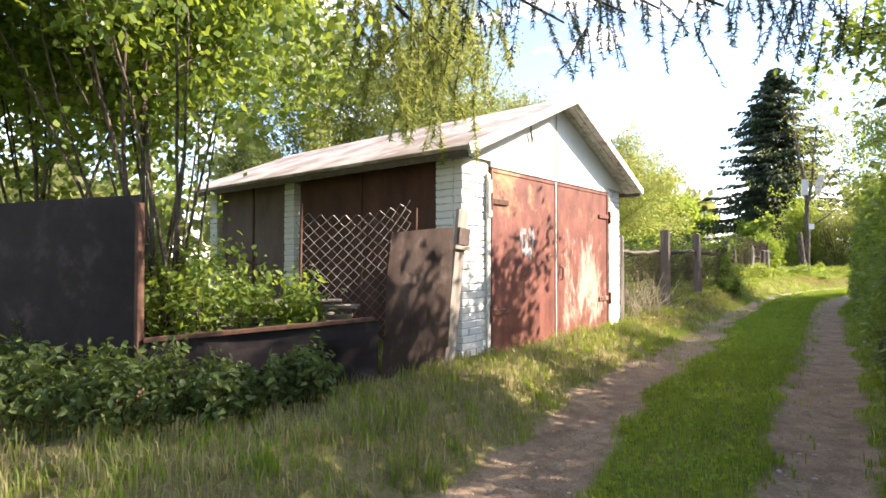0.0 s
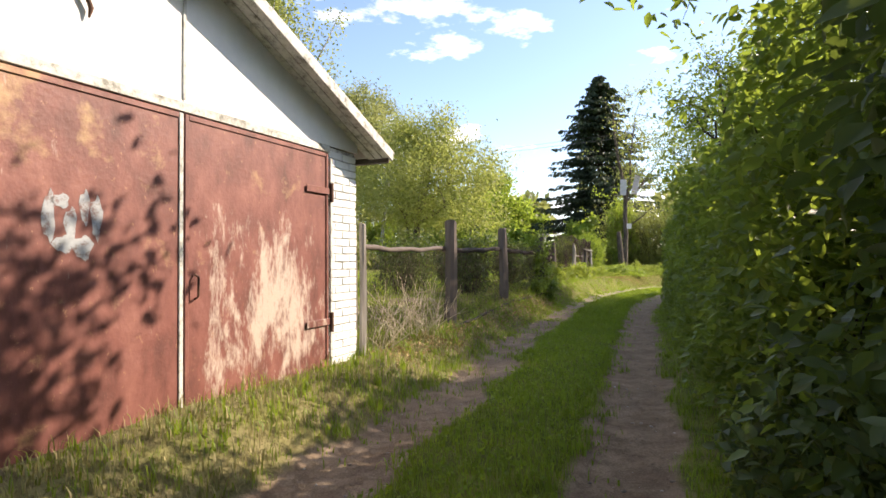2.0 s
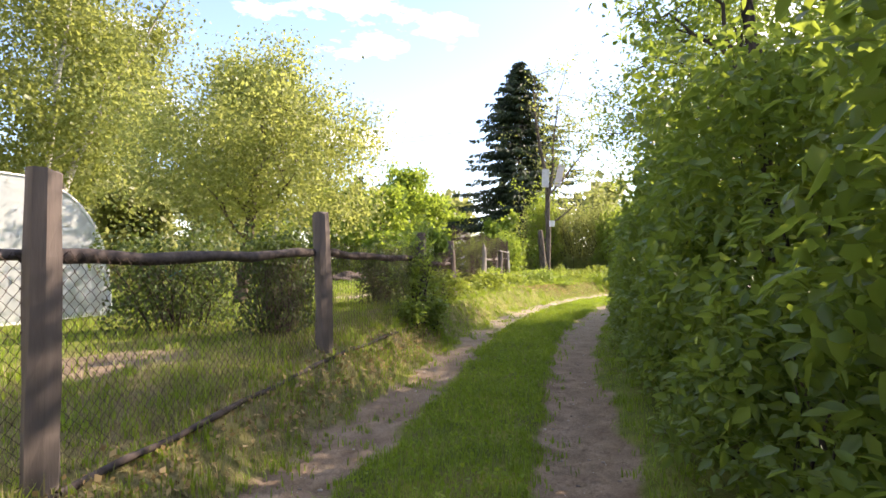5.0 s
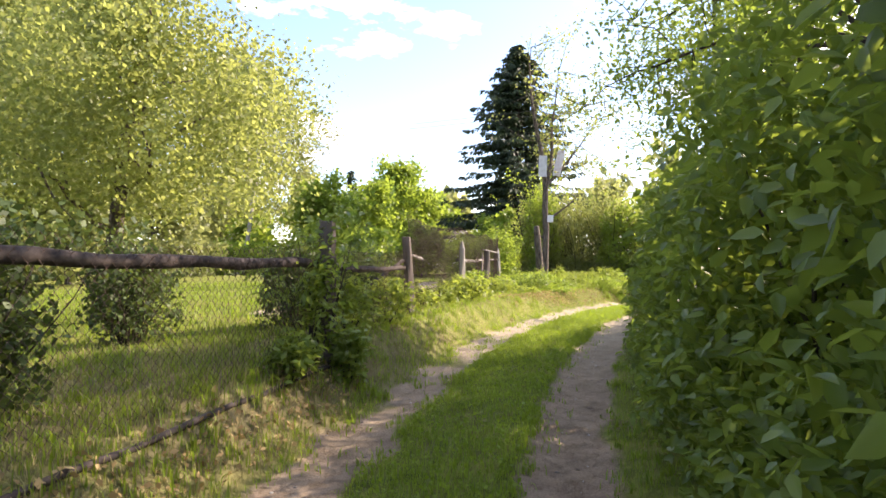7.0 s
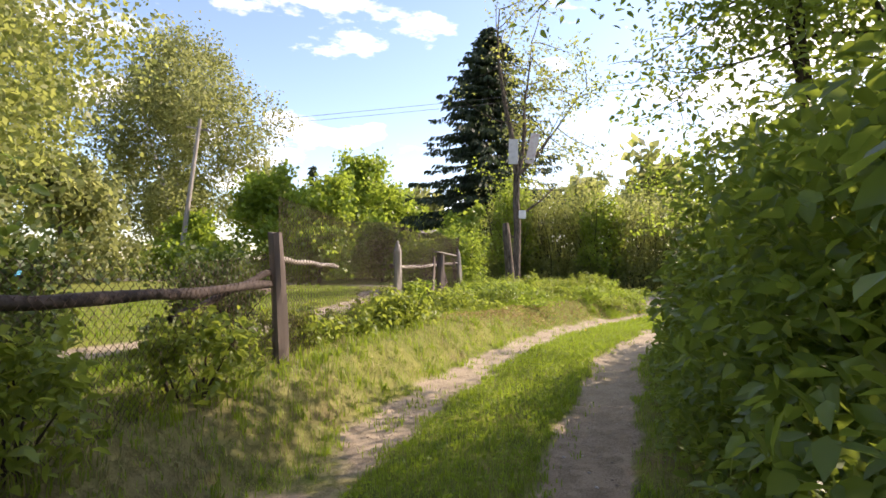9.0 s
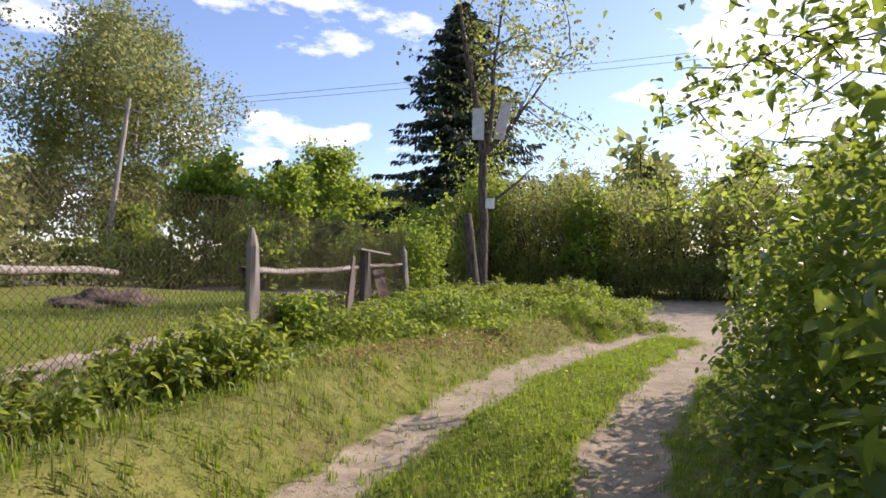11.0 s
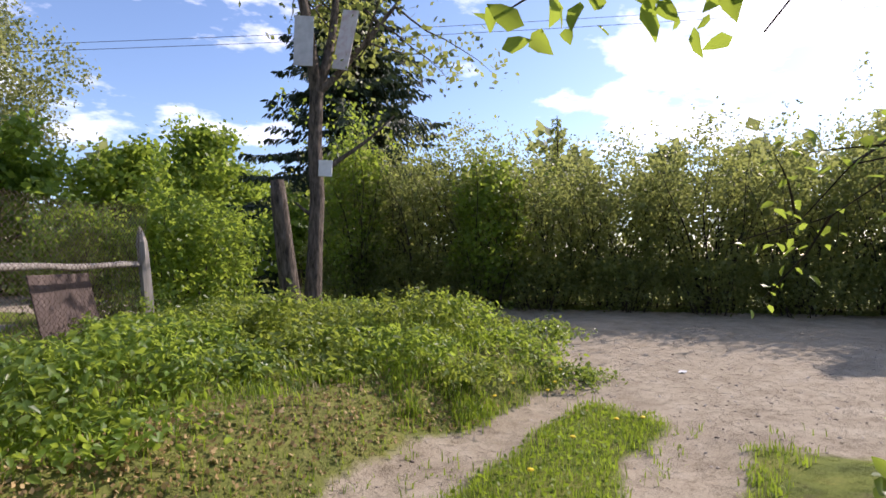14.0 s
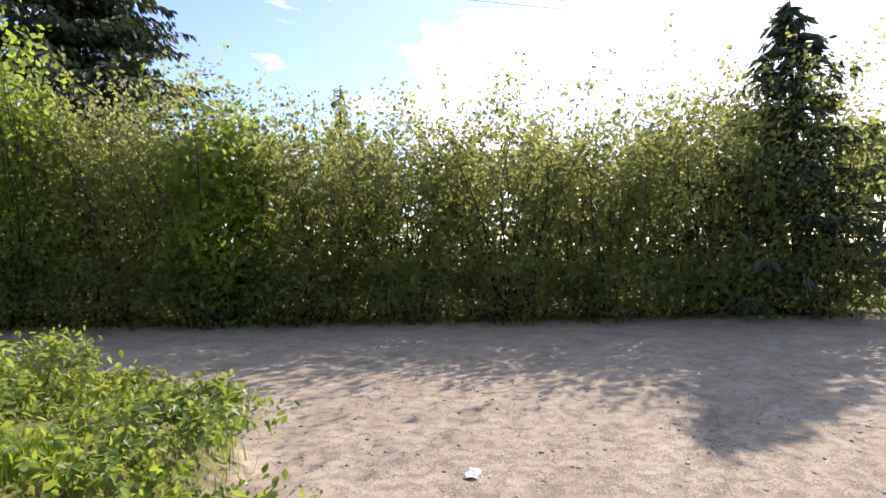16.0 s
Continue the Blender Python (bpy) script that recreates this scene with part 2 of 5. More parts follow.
RUST_IRON = m.colour(m.ramp(m.noise(16.0, 6.0), [(0.3, (0.05, 0.028, 0.02)), (0.7, (0.15, 0.075, 0.05))])).m
m = Mat("grey_spray_paint", rough=0.6, spec=0.3)
SPRAY = m.colour(m.ramp(m.noise(14.0, 7.0, 0.75), [(0.38, (0.17, 0.10, 0.09)), (0.5, (0.30, 0.32, 0.33)), (0.75, (0.42, 0.44, 0.45))])).m

# greenhouse film, signs
m = Mat("polycarbonate", rough=0.25, spec=0.5)
c_ = m.ramp(m.noise(2.0, 6.0), [(0.35, (0.60, 0.63, 0.62)), (0.7, (0.76, 0.78, 0.77))])
FILM = m.colour(c_).translucent((0.7, 0.75, 0.74), 0.45).m
m = Mat("painted_white_metal", rough=0.5, spec=0.4)
WHITE_METAL = m.colour(m.ramp(m.noise(6.0, 6.0), [(0.35, (0.62, 0.62, 0.61)), (0.7, (0.80, 0.80, 0.79))])).m
m = Mat("weathered_board_grey", rough=0.7, spec=0.3)
BOARD_GREY = m.colour(m.ramp(m.noise(6.0, 6.0), [(0.35, (0.40, 0.40, 0.41)), (0.7, (0.56, 0.56, 0.57))])).m
m = Mat("black_cable", rough=0.6)
CABLE = m.colour((0.05, 0.05, 0.055)).m
m = Mat("faded_red_print", rough=0.6)
RED_PRINT = m.colour(m.ramp(m.noise(8.0, 6.0), [(0.45, (0.60, 0.56, 0.57)), (0.72, (0.48, 0.33, 0.35))])).m

# ground: soil tracks, gravel and turf
m = Mat("ground", rough=0.95, spec=0.12)
dirt = m.attr("dirt")
road_ = m.attr("road")
dry = m.attr("dry")
rag = m.noise(6.0, 6.0, 0.7)
edge = m.math("GREATER_THAN", m.math("ADD", dirt, m.math("MULTIPLY", m.math("SUBTRACT", rag, 0.5), 1.0)), 0.5)
soft_ = m.ramp(m.math("ADD", dirt, m.math("MULTIPLY", rag, 0.6)), [(0.62, (0, 0, 0)), (0.92, (1, 1, 1))])
fine = m.noise(70.0, 6.0, 0.75)
soil = m.ramp(m.noise(3.0, 7.0, 0.7), [(0.3, (0.165, 0.115, 0.076)), (0.55, (0.255, 0.192, 0.132)), (0.8, (0.355, 0.28, 0.20))])
gravel = m.ramp(m.noise(2.2, 7.0, 0.7), [(0.28, (0.205, 0.172, 0.122)), (0.5, (0.315, 0.275, 0.202)), (0.8, (0.42, 0.38, 0.295))])
sand_ = m.attr("sand")
soil = m.mix(m.math("MAXIMUM", road_, sand_), soil, gravel)
clod = m.ramp(m.noise(14.0, 5.0, 0.7), [(0.60, (0, 0, 0)), (0.68, (0.6, 0.6, 0.6))])
soil = m.mix(clod, soil, (0.13, 0.098, 0.072))
soil = m.mix(1.0, soil, m.ramp(fine, [(0.3, (0.62, 0.6, 0.58)), (0.7, (1.25, 1.25, 1.25))]), "MULTIPLY")
turf = m.ramp(m.noise(2.0, 7.0, 0.7), [(0.3, (0.07, 0.095, 0.02)), (0.5, (0.13, 0.155, 0.028)), (0.75, (0.22, 0.21, 0.055))])
straw = m.ramp(m.noise(5.0, 7.0, 0.7), [(0.3, (0.12, 0.105, 0.05)), (0.6, (0.20, 0.17, 0.085)), (0.8, (0.28, 0.23, 0.13))])
turf = m.mix(m.math("MULTIPLY", dry, m.ramp(m.noise(1.6, 5.0), [(0.3, (0.5, 0.5, 0.5)), (0.6, (1, 1, 1))])), turf, straw)
bare_ = m.ramp(m.noise(1.1, 8.0, 0.72), [(0.54, (0, 0, 0)), (0.66, (0.75, 0.75, 0.75))])
turf = m.mix(bare_, turf, (0.15, 0.115, 0.06))
turf = m.mix(1.0, turf, m.ramp(fine, [(0.3, (0.6, 0.6, 0.6)), (0.7, (1.3, 1.3, 1.3))]), "MULTIPLY")
GROUND = m.colour(m.mix(soft_, turf, soil)).bump(m.math("ADD", fine, m.noise(9.0, 6.0)), 0.03, 0.8).m

# ---- mesh helpers ----
rng = np.random.default_rng(7)


def part(name, bm, material, parent=None, label=""):
    """Links a bmesh as one mesh object, under its thing when one is given."""
    me = bpy.data.meshes.new(name)
    bm.to_mesh(me)
    bm.free()
    me.materials.append(material)
    ob = new(name, me)
    if parent is not None:
        ob.parent = parent
    if label:
        ob["label"] = label
    return ob


def raw(name, verts, faces, material, parent=None, label="", smooth=False):
    """The same from arrays of corners and faces, all faces with as many corners."""
    me = bpy.data.meshes.new(name)
    v = np.asarray(verts, dtype=np.float32)
    f = np.asarray(faces, dtype=np.int32)
    k = f.shape[1]
    me.vertices.add(len(v))
    me.vertices.foreach_set("co", v.ravel())
    me.loops.add(f.size)
    me.loops.foreach_set("vertex_index", f.ravel())
    me.polygons.add(len(f))
    me.polygons.foreach_set("loop_start", np.arange(0, f.size, k, dtype=np.int32))
    me.polygons.foreach_set("loop_total", np.full(len(f), k, dtype=np.int32))
    if smooth:
        me.polygons.foreach_set("use_smooth", np.ones(len(f), dtype=bool))
    me.update(calc_edges=True)
    me.materials.append(material)
    ob = new(name, me)
    if parent is not None:
        ob.parent = parent
    if label:
        ob["label"] = label
    return ob


def thing(name, m4, label, category, group="", kind=""):
    """An empty at a thing's base."""
    ob = new(name)
    ob.matrix_world = m4
    ob.empty_display_size = 0.2
    return tagged(ob, label, category, group, kind)


def box(bm, lo, hi, m4=None, bevel=0.0):
    """Adds a box with worn edges to a bmesh."""
    sub = bmesh.new()
    bmesh.ops.create_cube(sub, size=1)
    lo, hi = Vector(lo), Vector(hi)
    for v in sub.verts:
        v.co = Vector(((v.co.x + 0.5) * (hi.x - lo.x) + lo.x, (v.co.y + 0.5) * (hi.y - lo.y) + lo.y, (v.co.z + 0.5) * (hi.z - lo.z) + lo.z))
    if bevel:
        bmesh.ops.bevel(sub, geom=list(sub.edges), offset=bevel, segments=1, affect="EDGES")
    if m4 is not None:
        sub.transform(m4)
    me = bpy.data.meshes.new("tmp")
    sub.to_mesh(me)
    sub.free()
    bm.from_mesh(me)
    bpy.data.meshes.remove(me)
    return bm


def boxed(name, lo, hi, material, parent=None, label="", m4=None, bevel=0.004):
    return part(name, box(bmesh.new(), lo, hi, m4, bevel), material, parent, label)


class Tubes:
    """Collects tapered round limbs into one mesh."""

    def __init__(self, sides=6):
        self.v, self.f, self.n, self.k = [], [], 0, sides

    def add(self, pts, radii):
        pts = np.asarray(pts, dtype=float)
        d = np.gradient(pts, axis=0)
        d /= np.linalg.norm(d, axis=1)[:, None] + 1e-9
        ref = np.where(np.abs(d[:, 2:3]) > 0.9, np.array([[1.0, 0, 0]]), np.array([[0, 0, 1.0]]))
        a = np.cross(d, ref)
        a /= np.linalg.norm(a, axis=1)[:, None] + 1e-9
        b = np.cross(d, a)
        ang = np.linspace(0, 2 * np.pi, self.k, endpoint=False)
        r = np.asarray(radii, dtype=float)[:, None, None]
        ring = pts[:, None, :] + r * (a[:, None, :] * np.cos(ang)[None, :, None] + b[:, None, :] * np.sin(ang)[None, :, None])
        self.v.append(ring.reshape(-1, 3))
        i = np.arange(len(pts) - 1)[:, None] * self.k
        j = np.arange(self.k)[None, :]
        q = (j + 1) % self.k
        self.f.append((np.stack([i + j, i + q, i + q + self.k, i + j + self.k], axis=-1) + self.n).reshape(-1, 4))
        self.n += len(pts) * self.k

    def build(self, name, material, parent=None, label=""):
        return raw(name, np.concatenate(self.v), np.concatenate(self.f), material, parent, label, smooth=True)


def unit(v):
    return v / (np.linalg.norm(v, axis=-1, keepdims=True) + 1e-9)


def leaves(points, size, droop=0.35, wide=0.5, fold=0.25, spread=0.4):
    """Corners and faces of folded pointed leaves, one at each point (four triangles each)."""
    n = len(points)
    axis = unit(rng.normal(size=(n, 3)) * np.array([1, 1, 0.55]) - np.array([0, 0, droop]))
    side = unit(np.cross(axis, unit(rng.normal(size=(n, 3)) + np.array([0, 0, 1.6]))))
    up = np.cross(side, axis)
    s = size * (1 + spread * rng.uniform(-1, 1, size=(n, 1)))
    w = s * wide * 0.5
    p = np.asarray(points)
    curl = up * w * fold
    tip = p + axis * s - up * s * rng.uniform(0.02, 0.16, (n, 1))
    c = [p, p + axis * s * 0.28 + side * w + curl, p + axis * s * 0.66 + side * w * 0.74 + curl * 0.7, tip,
         p + axis * s * 0.66 - side * w * 0.74 + curl * 0.7, p + axis * s * 0.28 - side * w + curl]
    v = np.stack(c, axis=1).reshape(-1, 3)
    base = np.arange(n)[:, None] * 6
    t = np.array([[0, 2, 1], [0, 3, 2], [0, 4, 3], [0, 5, 4]])
    return v, (base[:, None, :] + t[None]).reshape(-1, 3)


def chips(points, size, droop=0.2, wide=0.7, spread=0.4):
    """Cheaper leaves for far crowns: one bent diamond each (two triangles)."""
    n = len(points)
    axis = unit(rng.normal(size=(n, 3)) - np.array([0, 0, droop]))
    side = unit(np.cross(axis, rng.normal(size=(n, 3))))
    s = size * (1 + spread * rng.uniform(-1, 1, size=(n, 1)))
    p = np.asarray(points)
    v = np.stack([p, p + axis * s * 0.5 + side * s * wide * 0.5, p + axis * s, p + axis * s * 0.5 - side * s * wide * 0.5], axis=1).reshape(-1, 3)
    b = np.arange(n)[:, None] * 4
    return v, (b[:, None, :] + np.array([[0, 1, 2], [0, 2, 3]])[None]).reshape(-1, 3)


def limb(start, way, length, bend=0.25, up=0.0, steps=6):
    """A wandering line of points."""
    pts = [np.array(start, dtype=float)]
    d = unit(np.array(way, dtype=float))
    for _ in range(steps):
        d = unit(d + rng.normal(size=3) * bend * 0.5 + np.array([0, 0, up]))
        pts.append(pts[-1] + d * length / steps)
    return np.array(pts)


# ---- the lie of the land ----
LEFT_RUT = np.array([(-6.5, -6.6), (-1.5, 0.6), (0.4, 3.2), (1.6, 5.4), (3.15, 7.5), (4.75, 9.9), (6.15, 12.0), (7.8, 14.3), (9.15, 16.2), (11.0, 18.6), (12.4, 20.2), (15.0, 22.6), (17.1, 24.1), (19.3, 25.0), (22.5, 26.2)])
RIGHT_RUT = np.array([(-4.7, -7.4), (0.1, 0.1), (2.2, 3.2), (3.65, 5.3), (5.75, 8.3), (7.9, 11.3), (9.2, 13.3), (10.55, 15.1), (12.7, 17.7), (13.9, 18.9), (16.3, 21.3), (18.9, 23.0), (20.8, 24.0), (23.5, 24.8)])
ROAD_AT, ROAD_OUT = np.array((28.8, 29.5)), np.array((0.82, 0.572))
ROAD_ALONG = np.array((0.572, -0.82))
GARDEN_PATH = np.array([(8.6, 22.4), (10.7, 23.4), (12.4, 25.6), (14.4, 29.0), (16.0, 33.0)])


def near(p, line):
    """Distance from points to a line of corners, and the signed side (left positive)."""
    best = np.full(len(p), 1e9)
    side = np.zeros(len(p))
    for a, b in zip(line[:-1], line[1:]):
        d = b - a
        t = np.clip(((p - a) @ d) / (d @ d), 0, 1)
        off = p - (a + t[:, None] * d)
        r = np.hypot(off[:, 0], off[:, 1])
        s = d[0] * off[:, 1] - d[1] * off[:, 0]
        m_ = r < best
        best[m_], side[m_] = r[m_], np.sign(s[m_])
    return best, side


def ramp01(x, a, b):
    t = np.clip((x - a) / (b - a), 0, 1)
    return t * t * (3 - 2 * t)


def wob(x, y, s=1.0, seed=0.0):
    return (np.sin(x * 1.7 * s + seed) * np.cos(y * 2.1 * s - seed) + np.sin(x * 4.3 * s + y * 3.1 * s + seed * 2) * 0.5 + np.cos(x * 2.9 * s - y * 5.3 * s) * 0.35) / 1.6


def lie(x, y):
    """Height, bare soil, gravel and dryness of the ground."""
    p = np.stack([x, y], axis=-1)
    dl, sl = near(p, LEFT_RUT)
    dr, sr = near(p, RIGHT_RUT)
    v = (p - ROAD_AT) @ ROAD_OUT
    u = (p - ROAD_AT) @ ROAD_ALONG
    on_road = ramp01(v, -4.6, -4.1) * ramp01(-v, -1.3, -0.7)
    flare = np.maximum(1 - ramp01(np.hypot(x - 24.6, y - 24.6), 2.7, 3.5), 1 - ramp01(np.hypot(x - 26.0, y - 22.6), 3.2, 4.2))
    flare = np.maximum(flare, 1 - ramp01(np.hypot(x - 24.3, y - 28.2), 1.5, 2.1))
    on_road = np.maximum(on_road, flare)
    rut = np.maximum(1 - ramp01(dl + 0.13 * wob(x, y, 1.3), 0.13, 0.5), 1 - ramp01(dr + 0.11 * wob(x, y, 1.3, 3), 0.15, 0.5))
    rut = np.maximum(rut, 0.85 * (1 - ramp01(near(p, GARDEN_PATH)[0] + 0.15 * wob(x, y, 1.1), 0.25, 0.6)))
    far = ramp01(-v, 4.4, 7.0)
    left = ramp01(dl * (sl > 0), 0.32, 0.95)
    right = ramp01(dr * (sr < 0), 0.4, 1.6)
    h = far * ((0.27 + 0.2 * ramp01(y, 11.5, 14.5)) * left + 0.16 * right) + 0.03 * wob(x, y, 0.7) * np.maximum(left, right)
    h = h * (1 - ramp01(flare, 0.0, 0.8)) + 0.008 * wob(x, y, 1.1) - 0.05 * rut * (1 - on_road) + 0.1 * ramp01(v, 0.0, 1.5)
    # the far rut is half overgrown
    grown = ramp01(y, 11.0, 14.5) * (1 - ramp01(y, 18.5, 21.0)) * (dl < dr)
    rut = rut * (1 - 0.6 * grown * ramp01(wob(x, y, 0.9, 4.0) + 0.3 * wob(x, y, 3.1, 1.0), -0.1, 0.45))
    bed = 1 - ramp01(np.hypot((x - 4.5) / 1.1, (y - 14.3) / 0.7) + 0.3 * wob(x, y, 1.5), 0.5, 1.2)
    dirt = np.maximum(np.maximum(rut, 0.6 * bed), on_road)
    dry = ramp01(dl * (sl > 0), 0.1, 0.5) * (1 - ramp01(dl, 2.6, 3.6)) * (1 - 0.7 * ramp01(y, 17.0, 22.0))
    return h, dirt, on_road, dry


def height(x, y):
    return float(lie(np.array([x], dtype=float), np.array([y], dtype=float))[0][0])


def axis_steps(lo, hi, step, reach):
    mid = np.arange(lo, hi + 1e-6, step)
    out = [step]
    while sum(out) < reach:
        out.append(out[-1] * 1.35)
    o = np.cumsum(out)
    return np.concatenate([(lo - o)[::-1], mid, hi + o])


def build_ground():
    xs, ys = axis_steps(-7, 36, 0.2, 1500), axis_steps(-5, 44, 0.2, 1500)
    X, Y = np.meshgrid(xs, ys, indexing="ij")
    h, dirt, road, dry = lie(X.ravel(), Y.ravel())
    V = np.stack([X.ravel(), Y.ravel(), h], axis=-1)
    H = h.reshape(X.shape)
    N = unit(np.stack([-np.gradient(H, xs, axis=0), -np.gradient(H, ys, axis=1), np.ones_like(H)], axis=-1).reshape(-1, 3))
    ny = len(ys)
    i = np.arange(len(xs) - 1)[:, None] * ny + np.arange(ny - 1)[None, :]
    F = np.stack([i, i + ny, i + ny + 1, i + 1], axis=-1).reshape(-1, 4)
    fd, fr = dirt[F].mean(axis=1), road[F].mean(axis=1)
    for name, pick, label in (("ground", fd < 0.5, "uneven green grass turf with dry straw-coloured patches"),
                              ("dirt_track", (fd >= 0.5) & (fr < 0.5), "two bare brown soil wheel ruts in grass"),
                              ("gravel_road", (fd >= 0.5) & (fr >= 0.5), "pale compacted gravel and sand road, dappled with shade")):
        f = F[pick]
        used, inv = np.unique(f, return_inverse=True)
        ob = raw(name, V[used], inv.reshape(f.shape), GROUND, smooth=True)
        for key, val in (("dirt", dirt), ("road", road), ("dry", dry), ("sand", 0.85 * ramp01(V[:, 1], 13.0, 23.0))):
            at = ob.data.attributes.new(key, "FLOAT", "POINT")
            at.data.foreach_set("value", np.asarray(val)[used].astype(np.float32))
        ob.data.normals_split_custom_set_from_vertices(N[used])
        tagged(ob, label, name.replace("_", " "), kind="structure")


build_ground()

# ---- garage ----
GARAGE = pose(0.2, 5.9, 0.18, 0, 0, 49.9)
GW, GD, WALL_TOP, APEX, EAVE, OVER = 4.25, 5.5, 2.27, 3.34, 2.30, 0.29
garage = thing("garage", GARAGE, "white brick garage, rusty red double doors, low gable roof", "garage")
SLOPE = (APEX - EAVE) / (GW / 2 + OVER)


def brick_mesh(sx, sy, sz):
    bm = box(bmesh.new(), (0, 0, 0), (sx, sy, sz), None, 0.006)
    me = bpy.data.meshes.new("brick")
    for v in bm.verts:
        v.co += Vector((random.uniform(-1, 1), random.uniform(-1, 1), random.uniform(-1, 1))) * 0.003
    bm.to_mesh(me)
    bm.free()
    me.materials.append(WHITE_BRICK)
    return me


BRICKS = {(a, b): [brick_mesh(a, b, 0.07) for _ in range(3)] for a in (0.118, 0.242) for b in (0.12, 0.242)}


def pier(x0, x1, y0, y1, name):
    """A mortar core with bricks on its front and outer faces."""
    core = boxed("pier_core", (x0 + 0.012, y0 + 0.012, -0.1), (x1 - 0.012, y1 - 0.012, WALL_TOP), MORTAR, garage)
    k = 0
    z = 0.0
    while z < WALL_TOP - 0.07:
        x = x0
        pattern = (0.25, 0.25) if k % 2 else (0.125, 0.25, 0.125)
        for w in pattern:
            if x + w > x1 + 0.01:
                break
            key = 0.242 if w > 0.2 else 0.118
            b = new("brick", random.choice(BRICKS[(key, 0.12)]))
            b.parent = garage
            b.location = (x + random.uniform(0, 0.006), y0 - random.uniform(0, 0.009), z)
            b.rotation_euler = (0, 0, random.uniform(-0.012, 0.012))
            x += w
        for y in (y0 + 0.125,) if y1 - y0 > 0.3 else ():
            b = new("brick", random.choice(BRICKS[(0.118, 0.242)]))
            b.parent = garage
            b.location = (x0 - random.uniform(0, 0.006), y, z)
        z += 0.08
        k += 1
    return core


pier(0.0, 0.5, 0.0, 0.38, "corner")
pier(GW - 0.5, GW, 0.0, 0.38, "corner")


def side_pier(y):
    """A brick pier in the long side."""
    boxed("pier_core", (0.012, y + 0.012, -0.1), (0.24, y + 0.238, WALL_TOP), MORTAR, garage)
    z = 0.0
    while z < WALL_TOP - 0.07:
        b = new("brick", random.choice(BRICKS[(0.242, 0.242)]))
        b.parent = garage
        b.location = (-random.uniform(0, 0.008), y + random.uniform(0, 0.006), z)
        z += 0.08


side_pier(3.05)
side_pier(5.26)
for y0, y1 in ((0.385, 3.045), (3.305, 5.255)):
    boxed("side_panel", (0.10, y0, -0.1), (0.14, y1, WALL_TOP), DARK_SHEET if y0 < 1 else MAUVE_SHEET, garage, "dark red rusty sheet metal" if y0 < 1 else "dusty mauve-brown sheet panel")
    boxed("panel_batten", (0.075, (y0 + y1) / 2 - 0.02, -0.1), (0.1, (y0 + y1) / 2 + 0.02, WALL_TOP), DARK_SHEET, garage)
boxed("back_wall", (0.26, GD - 0.24, -0.1), (GW, GD, WALL_TOP), WHITE_BRICK, garage)
boxed("right_wall", (GW - 0.24, 0.385, -0.1), (GW, GD - 0.245, WALL_TOP), WHITE_BRICK, garage)


def prism(name, outline, y0, y1, material, label=""):
    """An upright slab with that outline in x and z."""
    bm = bmesh.new()
    a = [bm.verts.new((x, y0, z)) for x, z in outline]
    b = [bm.verts.new((x, y1, z)) for x, z in outline]
    bm.faces.new(a)
    bm.faces.new(b[::-1])
    for i in range(len(a)):
        bm.faces.new((a[i - 1], b[i - 1], b[i], a[i]))
    bmesh.ops.recalc_face_normals(bm, faces=list(bm.faces))
    return part(name, bm, material, garage, label)


def roof_z(x):
    return APEX - 0.06 - abs(x - GW / 2) * SLOPE


# gable in two flat white sheets with a joint between them
MEET = 2.06
prism("gable_sheet", [(0.0, WALL_TOP + 0.004), (MEET - 0.004, WALL_TOP + 0.004), (MEET - 0.004, roof_z(MEET) - 0.01), (0.0, roof_z(0) - 0.01)], -0.022, 0.0, WHITE_PANEL, "flat white painted sheet")
prism("gable_sheet", [(MEET + 0.004, WALL_TOP + 0.004), (GW, WALL_TOP + 0.004), (GW, roof_z(GW) - 0.01), (GW / 2, roof_z(GW / 2) - 0.01), (MEET + 0.004, roof_z(MEET) - 0.01)], -0.02, 0.0, WHITE_PANEL, "flat white painted sheet")
prism("gable_sheet", [(0.0, WALL_TOP + 0.004), (GW, WALL_TOP + 0.004), (GW, roof_z(GW) - 0.01), (GW / 2, roof_z(GW / 2) - 0.01), (0.0, roof_z(0) - 0.01)], GD - 0.1, GD, WHITE_PANEL)
boxed("gable_strip", (MEET - 0.015, -0.034, WALL_TOP + 0.02), (MEET + 0.015, -0.024, roof_z(MEET) - 0.12), WHITE_BOARD, garage)
boxed("lintel", (0.5, -0.035, 2.20), (GW - 0.5, 0.12, WALL_TOP), WHITE_BOARD, garage, "narrow weathered board over the doors")

